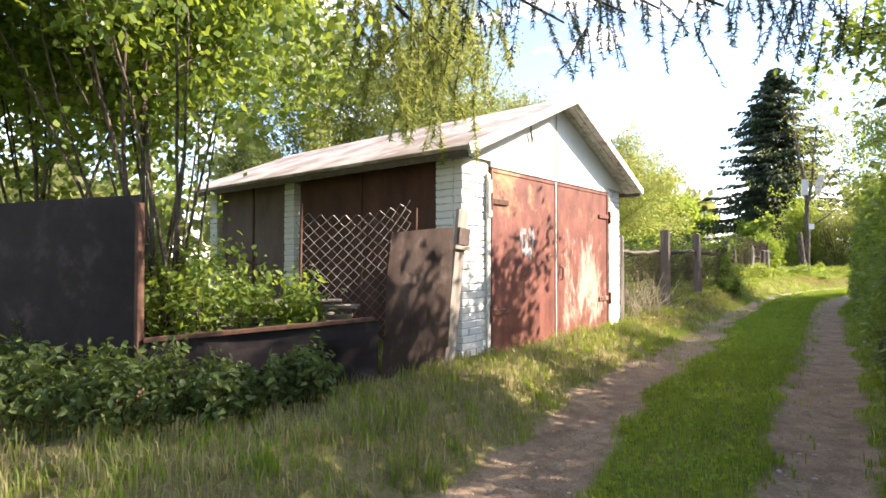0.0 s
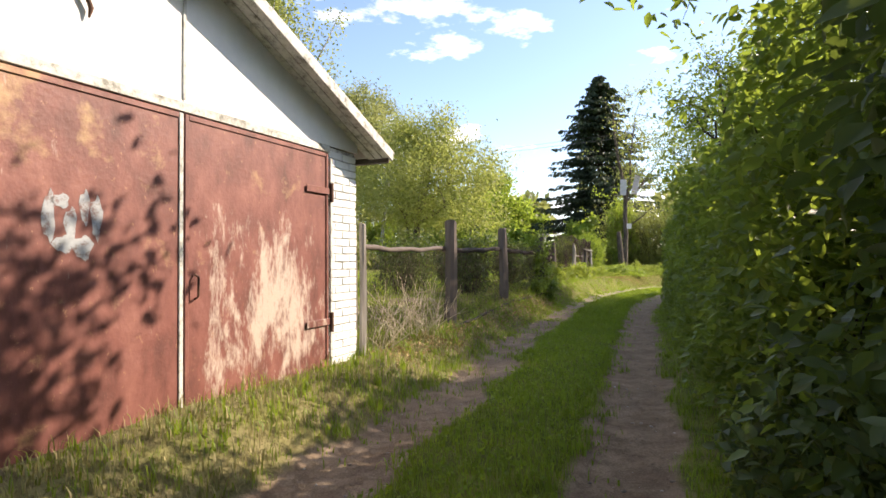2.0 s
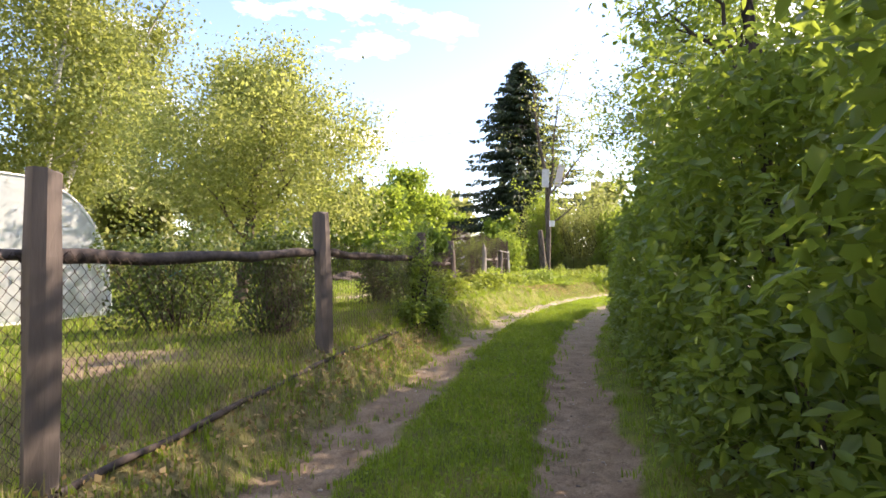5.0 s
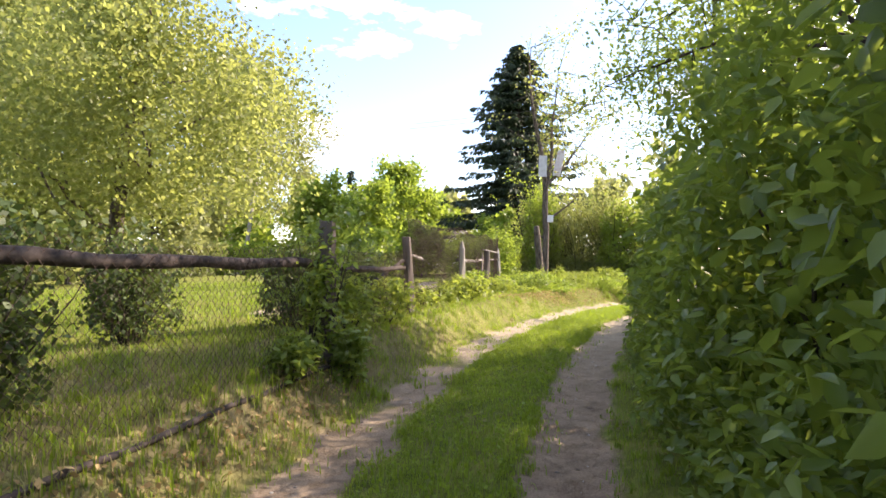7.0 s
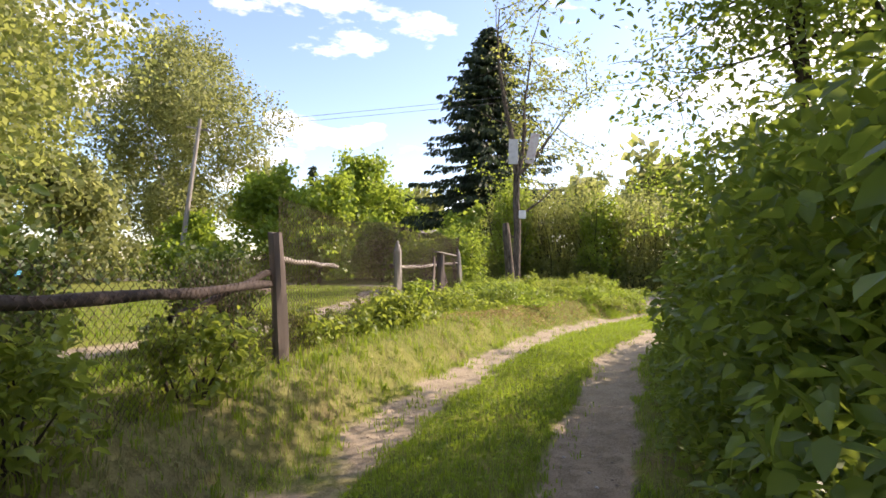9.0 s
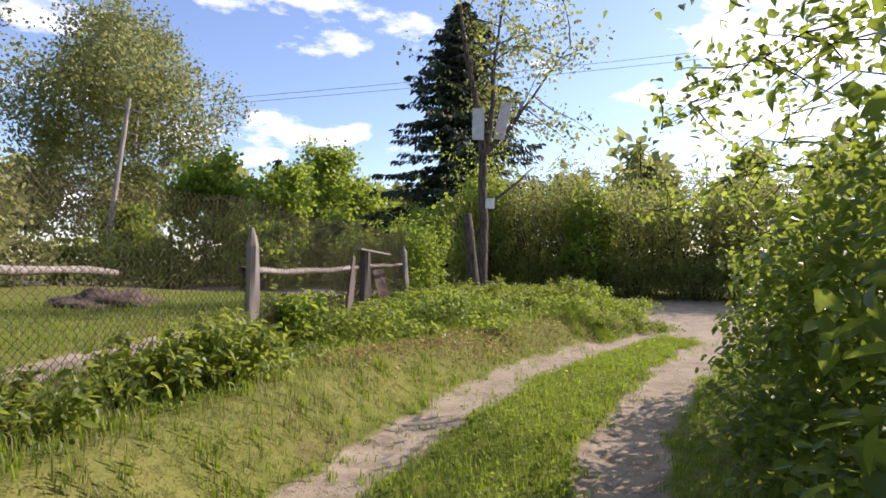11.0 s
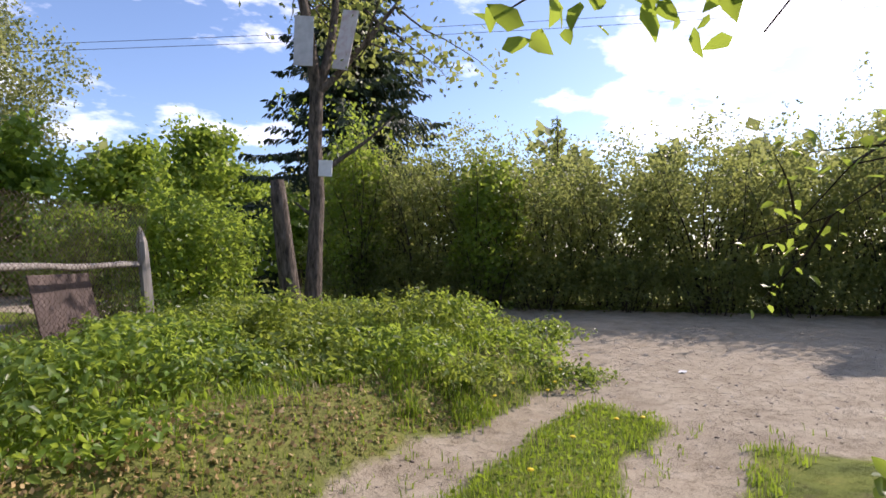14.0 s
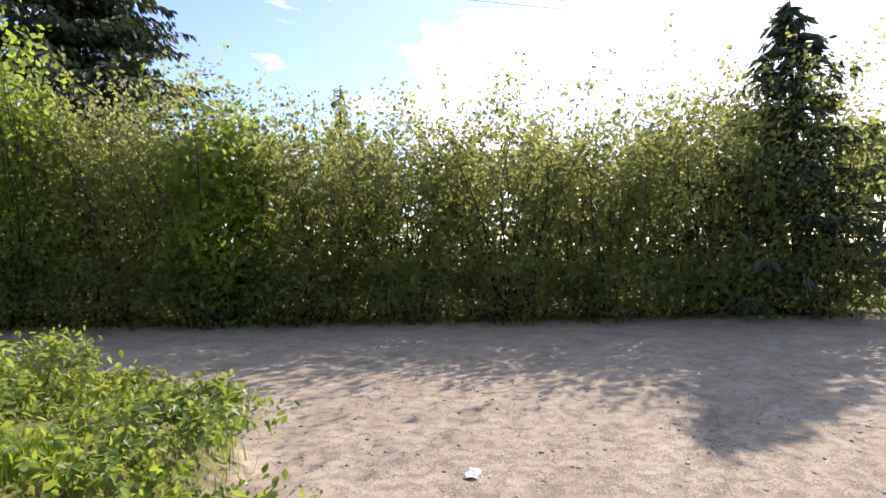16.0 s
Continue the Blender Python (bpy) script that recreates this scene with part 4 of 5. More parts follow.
def shrub(name, x, y, h, rx_, ry_, turn, count, size, leaf, label, stems=26, far=False, hollow=0.3, base=0.0, group="", face=False, bark=BARK_DARK):
    """A bush: many thin stems from the ground and a ragged shell of leaves."""
    z = height(x, y) - 0.03
    m4 = pose(x, y, z, 0, 0, turn)
    ob = thing(name, m4, label, "bush", group)
    rot = np.array(m4)
    t = Tubes(5)
    tw = []
    for _ in range(stems):
        a = rng.uniform(0, 6.28)
        q = rng.uniform(0, 0.5)
        st = (q * rx_ * math.cos(a), q * ry_ * math.sin(a), 0)
        w = (math.cos(a) * rx_ * 0.5, math.sin(a) * ry_ * 0.5, h * rng.uniform(0.8, 1.3))
        br = limb(st, w, h * rng.uniform(0.6, 0.98), 0.22, 0.0, 7)
        if not off_lane(br @ rot[:3, :3].T + rot[:3, 3], 0.8, 2.9).all():
            continue
        t.add(br, np.linspace(1, 0.2, 8) * rng.uniform(0.008, 0.02) * (0.6 + h / 4))
        tw.append(br)
    if tw:
        tagged(t.build("woody_growth", bark, ob), kind="stuff")
    n = count
    d = unit(rng.normal(size=(n, 3)) * np.array([1, 1, 0.95]))
    if face:
        d[:, 0] = np.where((d[:, 0] > 0.25) & (rng.uniform(size=n) < 0.75), -d[:, 0], d[:, 0])
    rad = rng.uniform(hollow, 1.0, (n, 1)) ** 0.45
    ph = x * 1.3 + y * 0.7
    lump = 1 + 0.12 * np.sin(d[:, :1] * 6 + ph) + 0.10 * np.sin(d[:, 1:2] * 7 + ph * 2) + 0.10 * np.cos(d[:, 2:] * 9 + ph) + 0.07 * np.sin(d[:, :1] * 17 + d[:, 2:] * 15) + 0.05 * np.sin(d[:, 1:2] * 31 + d[:, 2:] * 27 + ph)
    p = d * rad * lump * np.array([rx_, ry_, h * 0.54]) + np.array([0, 0, h * 0.5])
    # a hedge keeps its width down to the ground
    low = p[:, 2] < h * 0.5
    grow = 1 + 0.4 * np.clip((h * 0.5 - p[:, 2]) / (h * 0.5), 0, 1)[:, None]
    p[:, :2] *= np.where(low[:, None], grow, 1)
    if tw:
        sh = []
        for br in tw:
            for k in range(4):
                sh.append(limb(br[-1] + rng.normal(size=3) * 0.1 * h, rng.normal(size=3) * 0.5 + np.array([0, 0, 1.0]), h * 0.14, 0.2, 0.0, 5))
        sh = gauss_clumps(np.concatenate(sh), max(2, int(count * 0.05 / (len(sh) * 6))), size * 0.7)
        p = np.concatenate([p, sh])
    p = p[(p[:, 2] > base) & (p[:, 2] > 0.03)]
    p = p[off_lane(p @ rot[:3, :3].T + rot[:3, 3])]
    v, f = chips(p, size) if far else leaves(p, size, droop=0.5, wide=0.52)
    raw("foliage", v, f, leaf, ob)
    return ob


# hedge along the lane
HEDGE = [(2.6, 0.6, 4.6, 1.15, 19000), (4.4, 3.2, 4.4, 1.25, 21000), (6.1, 5.6, 3.0, 1.25, 21000), (7.8, 8.1, 3.2, 1.3, 21000), (9.6, 10.7, 3.1, 1.3, 12000), (11.2, 13.0, 2.8, 1.3, 10500), (12.9, 15.0, 2.6, 1.3, 10000), (14.8, 17.0, 2.4, 1.3, 9500), (17.0, 19.1, 2.1, 1.2, 7500), (18.9, 20.7, 1.6, 1.0, 3500)]
for i, (x, y, h, w, n) in enumerate(HEDGE):
    # the first two shrubs take the dark leaf: shade put into their colour
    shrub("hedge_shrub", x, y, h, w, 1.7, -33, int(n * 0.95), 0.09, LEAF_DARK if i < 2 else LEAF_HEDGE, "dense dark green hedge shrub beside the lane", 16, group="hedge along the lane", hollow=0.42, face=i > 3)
# added back row that blocks sunlight, so the hedge's lane side stays dark
for x, y, h in ((5.6, 1.6, 4.2), (7.2, 4.0, 4.0), (8.9, 6.5, 3.6), (10.6, 8.8, 3.4), (12.3, 11.2, 3.2), (14.0, 13.4, 3.0), (15.8, 15.4, 2.8), (17.8, 17.4, 2.4)):
    shrub("hedge_shrub", x, y, h, 1.1, 1.7, -33, 3600, 0.2, LEAF_DARK if y < 8 else LEAF_HEDGE, "dense dark green hedge shrub added behind the front row to block light", 10, group="hedge along the lane", hollow=0.15)
# low growth that hides the hedge's foot
for x, y in ((3.25, 3.3), (3.95, 4.2), (4.6, 5.15), (5.25, 6.1), (5.95, 7.1), (6.6, 8.05), (7.3, 9.0), (8.0, 9.95), (8.65, 10.9), (9.35, 11.85), (10.0, 12.8), (10.7, 13.7), (11.45, 14.65), (12.2, 15.6), (13.0, 16.55), (13.85, 17.45), (14.8, 18.4), (15.9, 19.4)):
    # dark leaf below x 4.8 puts the hedge's shade into the colour
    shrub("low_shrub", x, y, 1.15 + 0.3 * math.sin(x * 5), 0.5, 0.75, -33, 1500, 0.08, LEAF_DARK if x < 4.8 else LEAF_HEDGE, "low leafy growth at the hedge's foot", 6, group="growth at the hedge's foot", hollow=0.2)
for x, y, h, r, bs in ((14.6, 14.6, 7.2, 2.5, 2.4), (17.2, 17.2, 6.6, 2.2, 2.2), (12.2, 11.6, 6.4, 2.0, 2.6), (16.3, 18.0, 6.9, 2.3, 2.3)):
    broadleaf("hedge_cherry", x, y, h, r, bs, 200, 66, 0.085, LEAF_HEDGE, BARK_DARK, "leafy bird cherry standing behind the hedge", "tree", trunk_r=0.09, stems=3, far=False, group="trees behind the hedge")

# roadside thicket
for i in range(5, 14):
    u = -19.5 + i * 2.05
    p = ROAD_AT + ROAD_ALONG * u + ROAD_OUT * 1.75
    hh = 4.3 + 0.45 * math.sin(i * 2.1) + 0.25 * math.cos(i * 5.3) + (0.8 if i < 6 else 0)
    shrub("thicket_shrub", p[0], p[1], hh, 1.6, 1.75, 35, 8000 if i < 9 else 6800, 0.095, LEAF_WALL, "tall olive-green roadside thicket shrub with bare lower stems", 40, far=True, group="roadside thicket", hollow=0.35)
    shrub("thicket_shrub", p[0] - 0.9 * ROAD_OUT[0], p[1] - 0.9 * ROAD_OUT[1], 1.5, 0.75, 1.35, 35, 2700, 0.085, LEAF_WALL, "low dense roadside thicket shrub at the gravel's edge", 14, far=True, group="roadside thicket", hollow=0.2)
    p = p + ROAD_OUT * 2.2
    shrub("thicket_shrub", p[0], p[1], hh * 0.92, 1.6, 1.9, 35, 2400, 0.17, LEAF_WALL, "tall olive-green roadside thicket shrub behind the first row", 10, far=True, group="roadside thicket", hollow=0.3)

spruce("spruce_tree", 30.2, 49.8, 18.9, 7.1, NEEDLE, "tall dark green spruce with drooping boughs", 44, 12, 112, 0.44, 0.46, 0.66)
spruce("small_spruce", 34.5, 38.5, 7.6, 1.6, NEEDLE_LIGHT, "young spruce tip rising behind the thicket", 22, 7, 16, 0.25)
spruce("dark_spruce", 34.2, 24.7, 6.6, 2.5, NEEDLE, "dark dense young spruce at the road's edge", 26, 9, 26, 0.3, 0.35)

broadleaf("birch_tree", -1.0, 33.5, 17.0, 4.6, 2.0, 420, 135, 0.15, LEAF_BIRCH, BARK_BIRCH, "tall birch with fine hanging pale green foliage", "tree", trunk_r=0.2, stems=3)
broadleaf("birch_tree", -7.5, 31.0, 15.0, 4.2, 2.0, 400, 120, 0.16, LEAF_BIRCH, BARK_BIRCH, "tall birch with fine hanging pale green foliage", "tree", trunk_r=0.2, stems=2)
broadleaf("aspen_tree", 9.6, 64.0, 20.0, 6.5, 3.0, 480, 110, 0.24, FAR_LEAF, BARK_BIRCH, "tall grey-green aspen behind the garden", "tree", trunk_r=0.25, stems=3)
broadleaf("aspen_tree", -2.5, 58.0, 21.0, 6.0, 3.0, 440, 90, 0.26, FAR_LEAF, BARK_BIRCH, "tall grey-green aspen behind the garden", "tree", trunk_r=0.25, stems=2)
broadleaf("apple_tree", 6.0, 21.5, 5.4, 2.8, 1.7, 380, 130, 0.07, LEAF_APPLE, BARK, "spreading old apple tree with leaning trunk and pale leaves", "tree", trunk_r=0.14, lean=(0.15, -0.05))
broadleaf("round_tree", 24.5, 66.0, 10.5, 5.0, 1.0, 420, 70, 0.34, LEAF_FRESH, BARK, "rounded bright green tree beyond the garden", "tree", trunk_r=0.2)
spruce("far_spruce", 23.0, 78.0, 12.5, 3.0, NEEDLE, "distant dark spruce top", 20, 8, 14, 0.6)
spruce("far_spruce", 29.0, 80.0, 13.0, 3.0, NEEDLE, "distant dark spruce top", 20, 8, 14, 0.6)

# old shrubs behind the fence
for x, y, h, r in ((5.0, 16.7, 1.35, 0.8), (6.25, 15.4, 1.35, 0.45), (6.7, 18.8, 1.3, 0.5), (8.75, 19.4, 1.25, 0.45), (10.3, 22.0, 1.2, 0.55)):
    shrub("currant_bush", x, y, h, r, r, 0, int(3400 + 5000 * (r - 0.45)), 0.06, LEAF_DARK, "dark green currant bush behind the fence", 24, far=True, group="currant bushes", hollow=0.1)

# tall many-stemmed shrub and weeds beside the garage
broadleaf("lilac_shrub", -2.7, 5.3, 5.6, 2.0, 2.6, 300, 62, 0.085, LEAF_HEDGE, BARK, "tall many-stemmed shrub with bright green leaves", "bush", trunk_r=0.024, stems=20)
broadleaf("lilac_shrub", -4.6, 6.2, 5.8, 2.0, 1.6, 280, 56, 0.09, LEAF_HEDGE, BARK, "tall many-stemmed shrub with bright green leaves", "bush", trunk_r=0.024, stems=14)
for x, y, h, r in ((-2.0, 4.95, 1.05, 0.42), (-1.3, 4.85, 0.85, 0.26), (-2.6, 5.3, 1.2, 0.5)):
    shrub("elder_weed", x, y, h, r, r, 0, 900, 0.07, LEAF_HEDGE, "low leafy elder weeds over the sheet fence", 10, group="weeds by the sheet fence", hollow=0.1)
for x, y, h, r in ((-2.7, 3.55, 0.5, 0.5), (-2.0, 3.5, 0.5, 0.42), (-3.3, 3.9, 0.5, 0.5), (-1.5, 3.75, 0.4, 0.3), (-1.1, 4.15, 0.42, 0.22)):
    shrub("ground_vine", x, y, h, r, r, 0, 1100, 0.06, LEAF_DARK, "dark green creeping weeds at the steel fence's foot", 8, group="weeds by the sheet fence", hollow=0.1)

# trees behind the garage and around the place
for x, y, h, r, lf, bk, st in ((-9.0, 17.0, 13.0, 3.2, LEAF_BIRCH, BARK_BIRCH, 1), (-13.0, 14.0, 12.0, 3.4, FAR_LEAF, BARK, 1), (-15.0, 9.0, 11.0, 3.5, FAR_LEAF, BARK, 1)):
    broadleaf("woodland_tree", x, y, h, r, 4.0, 130, 50, 0.2, lf, bk, "tall birch wood tree behind the garage", "tree", trunk_r=0.17, stems=st, group="trees behind the garage")
for i in range(40):
    a = radians(-80 + i * 8.2)
    d = rng.uniform(72, 100)
    x, y = 12 + d * math.cos(a), 18 + d * math.sin(a)
    broadleaf("far_tree", x, y, rng.uniform(10, 15), rng.uniform(5, 8), 0.3, 56, 10, 1.6, FAR_LEAF, BARK, "distant rounded tree at the edge of the woods", "tree", trunk_r=0.25, group="far trees")

# ---- roadside tree with boards, stump, pole, wires, far house ----
SX, SY = 20.9, 31.5
sz = height(SX, SY) - 0.1
sign_tree = thing("roadside_tree", pose(SX, SY, sz), "slender grey-barked roadside tree with boards fixed in its fork", "tree")
t = Tubes(10)
trunk_line = np.array([(0, 0, 0), (-0.03, 0.02, 0.7), (0.02, 0.03, 1.6), (0.08, 0.05, 2.6), (0.05, 0.08, 3.6), (0.1, 0.1, 4.7)])
t.add(trunk_line, [0.25, 0.165, 0.14, 0.135, 0.13, 0.125])
tips = []
for way, ln, r in (((-0.12, 0.0, 1), 6.0, 0.12), ((0.32, -0.05, 1), 5.6, 0.10), ((0.05, 0.3, 1), 5.2, 0.08), ((0.75, -0.45, 0.75), 4.2, 0.07)):
    br = limb(trunk_line[-1] - np.array([0, 0, 0.15]), way, ln, 0.12, 0.03, 9)
    t.add(br, np.linspace(1, 0.15, 10) * r)
    for k in range(11):
        q = int(rng.integers(3, 10))
        tw = limb(br[q], rng.normal(size=3) + np.array([0.45, -0.3, 0.25]), rng.uniform(0.9, 2.4), 0.3, 0.0, 6)
        t.add(tw, np.linspace(1, 0.15, 7) * 0.022)
        tips += list(tw[2:])
for z0, way, ln in ((3.0, (0.75, -0.4, 0.75), 1.9), (2.2, (-0.8, 0.1, 0.5), 0.5)):
    br = limb((0.08, 0.05, z0), way, ln, 0.12, 0.03, 6)
    t.add(br, np.linspace(1, 0.3, 7) * 0.055)
t.build("trunk", BARK, sign_tree)
tips = np.array([p_ for p_ in tips if p_[0] > 0.5 or rng.uniform() < 0.3])
pts = gauss_clumps(tips, 20, 0.24)
v, f = chips(pts[pts[:, 2] > 4.6], 0.13)
raw("crown", v, f, LEAF_BIRCH, sign_tree)


def board(name, at, w, h, turn, lean, material, label):
    ob = thing(name, pose(*at, 0, lean, turn), label, "sign")
    bm = box(bmesh.new(), (-w / 2, -0.012, 0), (w / 2, 0.012, h), None, 0.003)
    part("panel", bm, material, ob)
    boxed("back_batten", (-0.025, 0.0125, 0.05), (0.025, 0.035, h - 0.05), GREY_WOOD, ob)
    return ob


board("sign_board", (SX - 0.30, SY - 0.28, sz + 4.92), 0.34, 0.9, -28, 2, BOARD_GREY, "weathered white board fixed in the tree fork")
board("sign_board", (SX + 0.42, SY - 0.24, sz + 5.0), 0.34, 1.1, -55, 14, RED_PRINT, "tilted white board with faded reddish print in the fork")
board("plaque", (SX + 0.16, SY - 0.14, sz + 2.98), 0.26, 0.3, -40, 3, WHITE_METAL, "small blank white plaque nailed to the trunk")

stump = thing("stump", pose(20.35, 30.95, height(20.35, 30.95) - 0.1), "dead grey leaning stump beside the roadside tree", "stump")
t = Tubes(9)
t.add([(0, 0, 0), (-0.1, -0.05, 0.6), (-0.22, -0.12, 1.4), (-0.33, -0.18, 2.2), (-0.37, -0.2, 2.55), (-0.37, -0.2, 2.56)], [0.22, 0.17, 0.15, 0.135, 0.11, 0.01])
t.build("wood", BARK, stump)

pole = thing("utility_pole", pose(9.35, 52.4, 0.2, 0, 7.2, 0), "leaning grey utility pole in the garden", "utility pole")
t = Tubes(8)
t.add([(0, 0, 0), (0, 0, 5), (0, 0, 10.4)], [0.16, 0.14, 0.11])
t.build("mast", GREY_WOOD, pole)
boxed("crossarm", (-0.7, -0.05, 9.7), (0.7, 0.05, 9.8), GREY_WOOD, pole)
wires = thing("power_line", pose(0, 0, 0), "pair of thin overhead power wires", "power line")
for dz in (0.0, 0.55):
    u = np.linspace(0, 1, 31)
    t = Tubes(4)
    a_, b_ = np.array((10.6, 52.4, 9.8 + dz * 0.5)), np.array((76.0, 19.0, 17.6 + dz))
    t.add(a_[None] * (1 - u[:, None]) + b_[None] * u[:, None] - np.array([0, 0, 1.0])[None] * (4 * u * (1 - u))[:, None] * 0.8, np.full(31, 0.012))
    t.build("wire", CABLE, wires)
far_pole = thing("utility_pole", pose(76.0, 19.0, 0.0), "far grey utility pole behind the thicket", "utility pole")
t = Tubes(8)
t.add([(0, 0, 0), (0, 0, 8), (0, 0, 18.4)], [0.18, 0.15, 0.12])
t.build("mast", GREY_WOOD, far_pole)

house = thing("far_house", pose(35.5, 82.5, 0, 0, 0, -20), "distant pale house with a grey gable roof", "house")
boxed("wall", (-4, -3, 0), (4, 3, 4.2), WHITE_PANEL, house)
bm = bmesh.new()
vs = [bm.verts.new(c) for c in ((-4.6, -3.6, 4.1), (4.6, -3.6, 4.1), (4.6, 3.6, 4.1), (-4.6, 3.6, 4.1), (-4.6, 0, 6.6), (4.6, 0, 6.6))]
for q in ((0, 1, 5, 4), (2, 3, 4, 5), (1, 2, 5), (3, 0, 4), (3, 2, 1, 0)):
    bm.faces.new([vs[i] for i in q])
part("roof", bm, ROOF, house)
for x in (-2.6, 0.0, 2.6):
    w_ = boxed("window", (x - 0.5, -3.03, 1.6), (x + 0.5, -3.004, 3.0), CABLE, house, "dark window pane")

# ---- leaning boards by the garden gate ----
old_board = thing("leaning_planks", pose(15.35, 26.62, height(15.4, 26.7), 0, 24, 58), "dark weathered planks leaning against the fence post", "planks")
for i in range(2):
    boxed("plank", (i * 0.19, -0.02 + 0.01 * i, 0.0), (0.17 + i * 0.19, 0.015 + 0.01 * i, 1.3 - 0.14 * i), OLD_WOOD, old_board)
slab = thing("metal_sheet", pose(17.2, 29.6, height(17.2, 29.6), -14, 0, 56), "dull pinkish metal sheet leaning on the fence", "metal sheet")
boxed("sheet", (-0.5, -0.01, 0.0), (0.55, 0.01, 0.85), BROWN_SHEET, slab)
cap_ = thing("cap_board", pose(15.95, 27.4, height(15.95, 27.4) + 1.245, 5, 6, 35), "grey weathered board lying across the post tops", "board")
boxed("board", (-0.2, -0.09, 0.0), (0.75, 0.09, 0.035), GREY_WOOD, cap_, "", None, 0.006)
tub = thing("storage_bin", pose(3.6, 40.5, height(3.6, 40.5)), "small blue and white plastic bin on the lawn", "bin")
BLUE = Mat("blue_plastic", rough=0.4).colour((0.05, 0.28, 0.42)).m
boxed("body", (-0.5, -0.4, 0), (0.5, 0.4, 0.8), BLUE, tub, "", None, 0.04)
boxed("lid", (-0.54, -0.44, 0.804), (0.54, 0.44, 0.95), WHITE_METAL, tub, "white lid", None, 0.04)
soil_heap = thing("soil_heap", pose(11.3, 33.4, height(11.3, 33.4) - 0.02), "low heap of dark dug soil on the lawn", "soil heap")
bm = bmesh.new()
bmesh.ops.create_icosphere(bm, subdivisions=4, radius=1)
for v_ in bm.verts:
    n3 = noise.noise(v_.co * 2.2) * 0.3
    v_.co = Vector((v_.co.x * (1.2 + n3), v_.co.y * (0.8 + n3), max(0, v_.co.z) * (0.38 + n3 * 0.6)))
m = Mat("dug_soil", rough=0.95)
part("mound", bm, m.colour(m.ramp(m.noise(9.0, 6.0), [(0.3, (0.05, 0.038, 0.028)), (0.7, (0.14, 0.105, 0.08))])).m, soil_heap)

# ---- weeds on the corner by the road ----
EDGE = [(14.0, 23.6), (15.1, 24.2), (16.3, 24.75), (17.6, 25.3), (19.4, 25.85), (21.3, 25.75), (22.5, 26.35), (23.2, 28.2), (23.2, 30.3), (22.4, 32.6), (20.4, 33.2), (18.2, 31.8), (16.6, 29.2), (15.2, 26.8), (14.0, 24.9)]


def inside(p, poly):
    c = False
    for (x0, y0), (x1, y1) in zip(poly, poly[1:] + poly[:1]):
        if (y0 > p[1]) != (y1 > p[1]) and p[0] < (x1 - x0) * (p[1] - y0) / (y1 - y0) + x0:
            c = not c
    return c


edge_line = np.array(EDGE[:9])
for gx in np.arange(13.5, 24, 0.78):
    for gy in np.arange(24, 33.5, 0.78):
        x, y = gx + rng.uniform(-0.25, 0.25), gy + rng.uniform(-0.25, 0.25)
        if not inside((x, y), EDGE):
            continue
        d = float(near(np.array([[x, y]]), edge_line)[0][0])
        if d < 0.12:
            continue
        h = (0.22 + 0.30 * min(1, d / 1.6)) * (0.62 if x < 18.0 else 0.82 if x < 20.8 else 0.62) + (rng.uniform(0.12, 0.3) if rng.uniform() < 0.14 else rng.uniform(-0.08, 0.08))
        shrub("weed_clump", x, y, h, 0.58, 0.58, 0, 760 if x > 19.5 else 560, 0.055 if x > 19.5 else 0.065, (LEAF_WEED, LEAF_WEED, LEAF_HEDGE, LEAF_FRESH)[int(rng.integers(0, 4))], "leafy green nettle and raspberry weeds on the verge", 10, group="verge weeds", hollow=0.25, bark=LEAF_WEED)
for x, y, h, r, n in ((18.6, 31.9, 2.1, 0.8, 3000), (17.4, 32.6, 1.9, 0.8, 2600), (19.4, 33.0, 2.3, 0.9, 3000), (14.2, 25.0, 0.6, 0.4, 300)):
    shrub("young_elder", x, y, h, r, r, 0, n, 0.10, LEAF_FRESH, "bright green young elder bush among the weeds", 14, hollow=0.2)
for x, y, h, r, n in ((9.0, 17.0, 0.5, 0.2, 260), (8.8, 17.15, 1.45, 0.13, 460), (8.6, 16.95, 1.05, 0.14, 200), (8.3, 16.4, 0.35, 0.24, 200), (10.1, 19.3, 0.7, 0.5, 700), (9.2, 17.9, 0.8, 0.4, 520), (11.2, 21.5, 0.5, 0.4, 400), (13.3, 23.6, 0.6, 0.45, 600), (12.6, 22.6, 0.5, 0.5, 480), (13.2, 22.9, 0.55, 0.45, 480), (11.9, 21.9, 0.35, 0.4, 250)):
    shrub("weed_clump", x, y, h, r, r, 0, n, 0.08, LEAF_HEDGE if y < 17.3 else LEAF_WEED, "leafy green weeds growing round a fence post", 8, group="fence weeds", hollow=0.2)

m = Mat("dry_stalk", rough=0.9, spec=0.1)
DRY_STALK = m.colour(m.ramp(m.noise(12.0), [(0.35, (0.36, 0.30, 0.20)), (0.7, (0.58, 0.51, 0.38))])).m
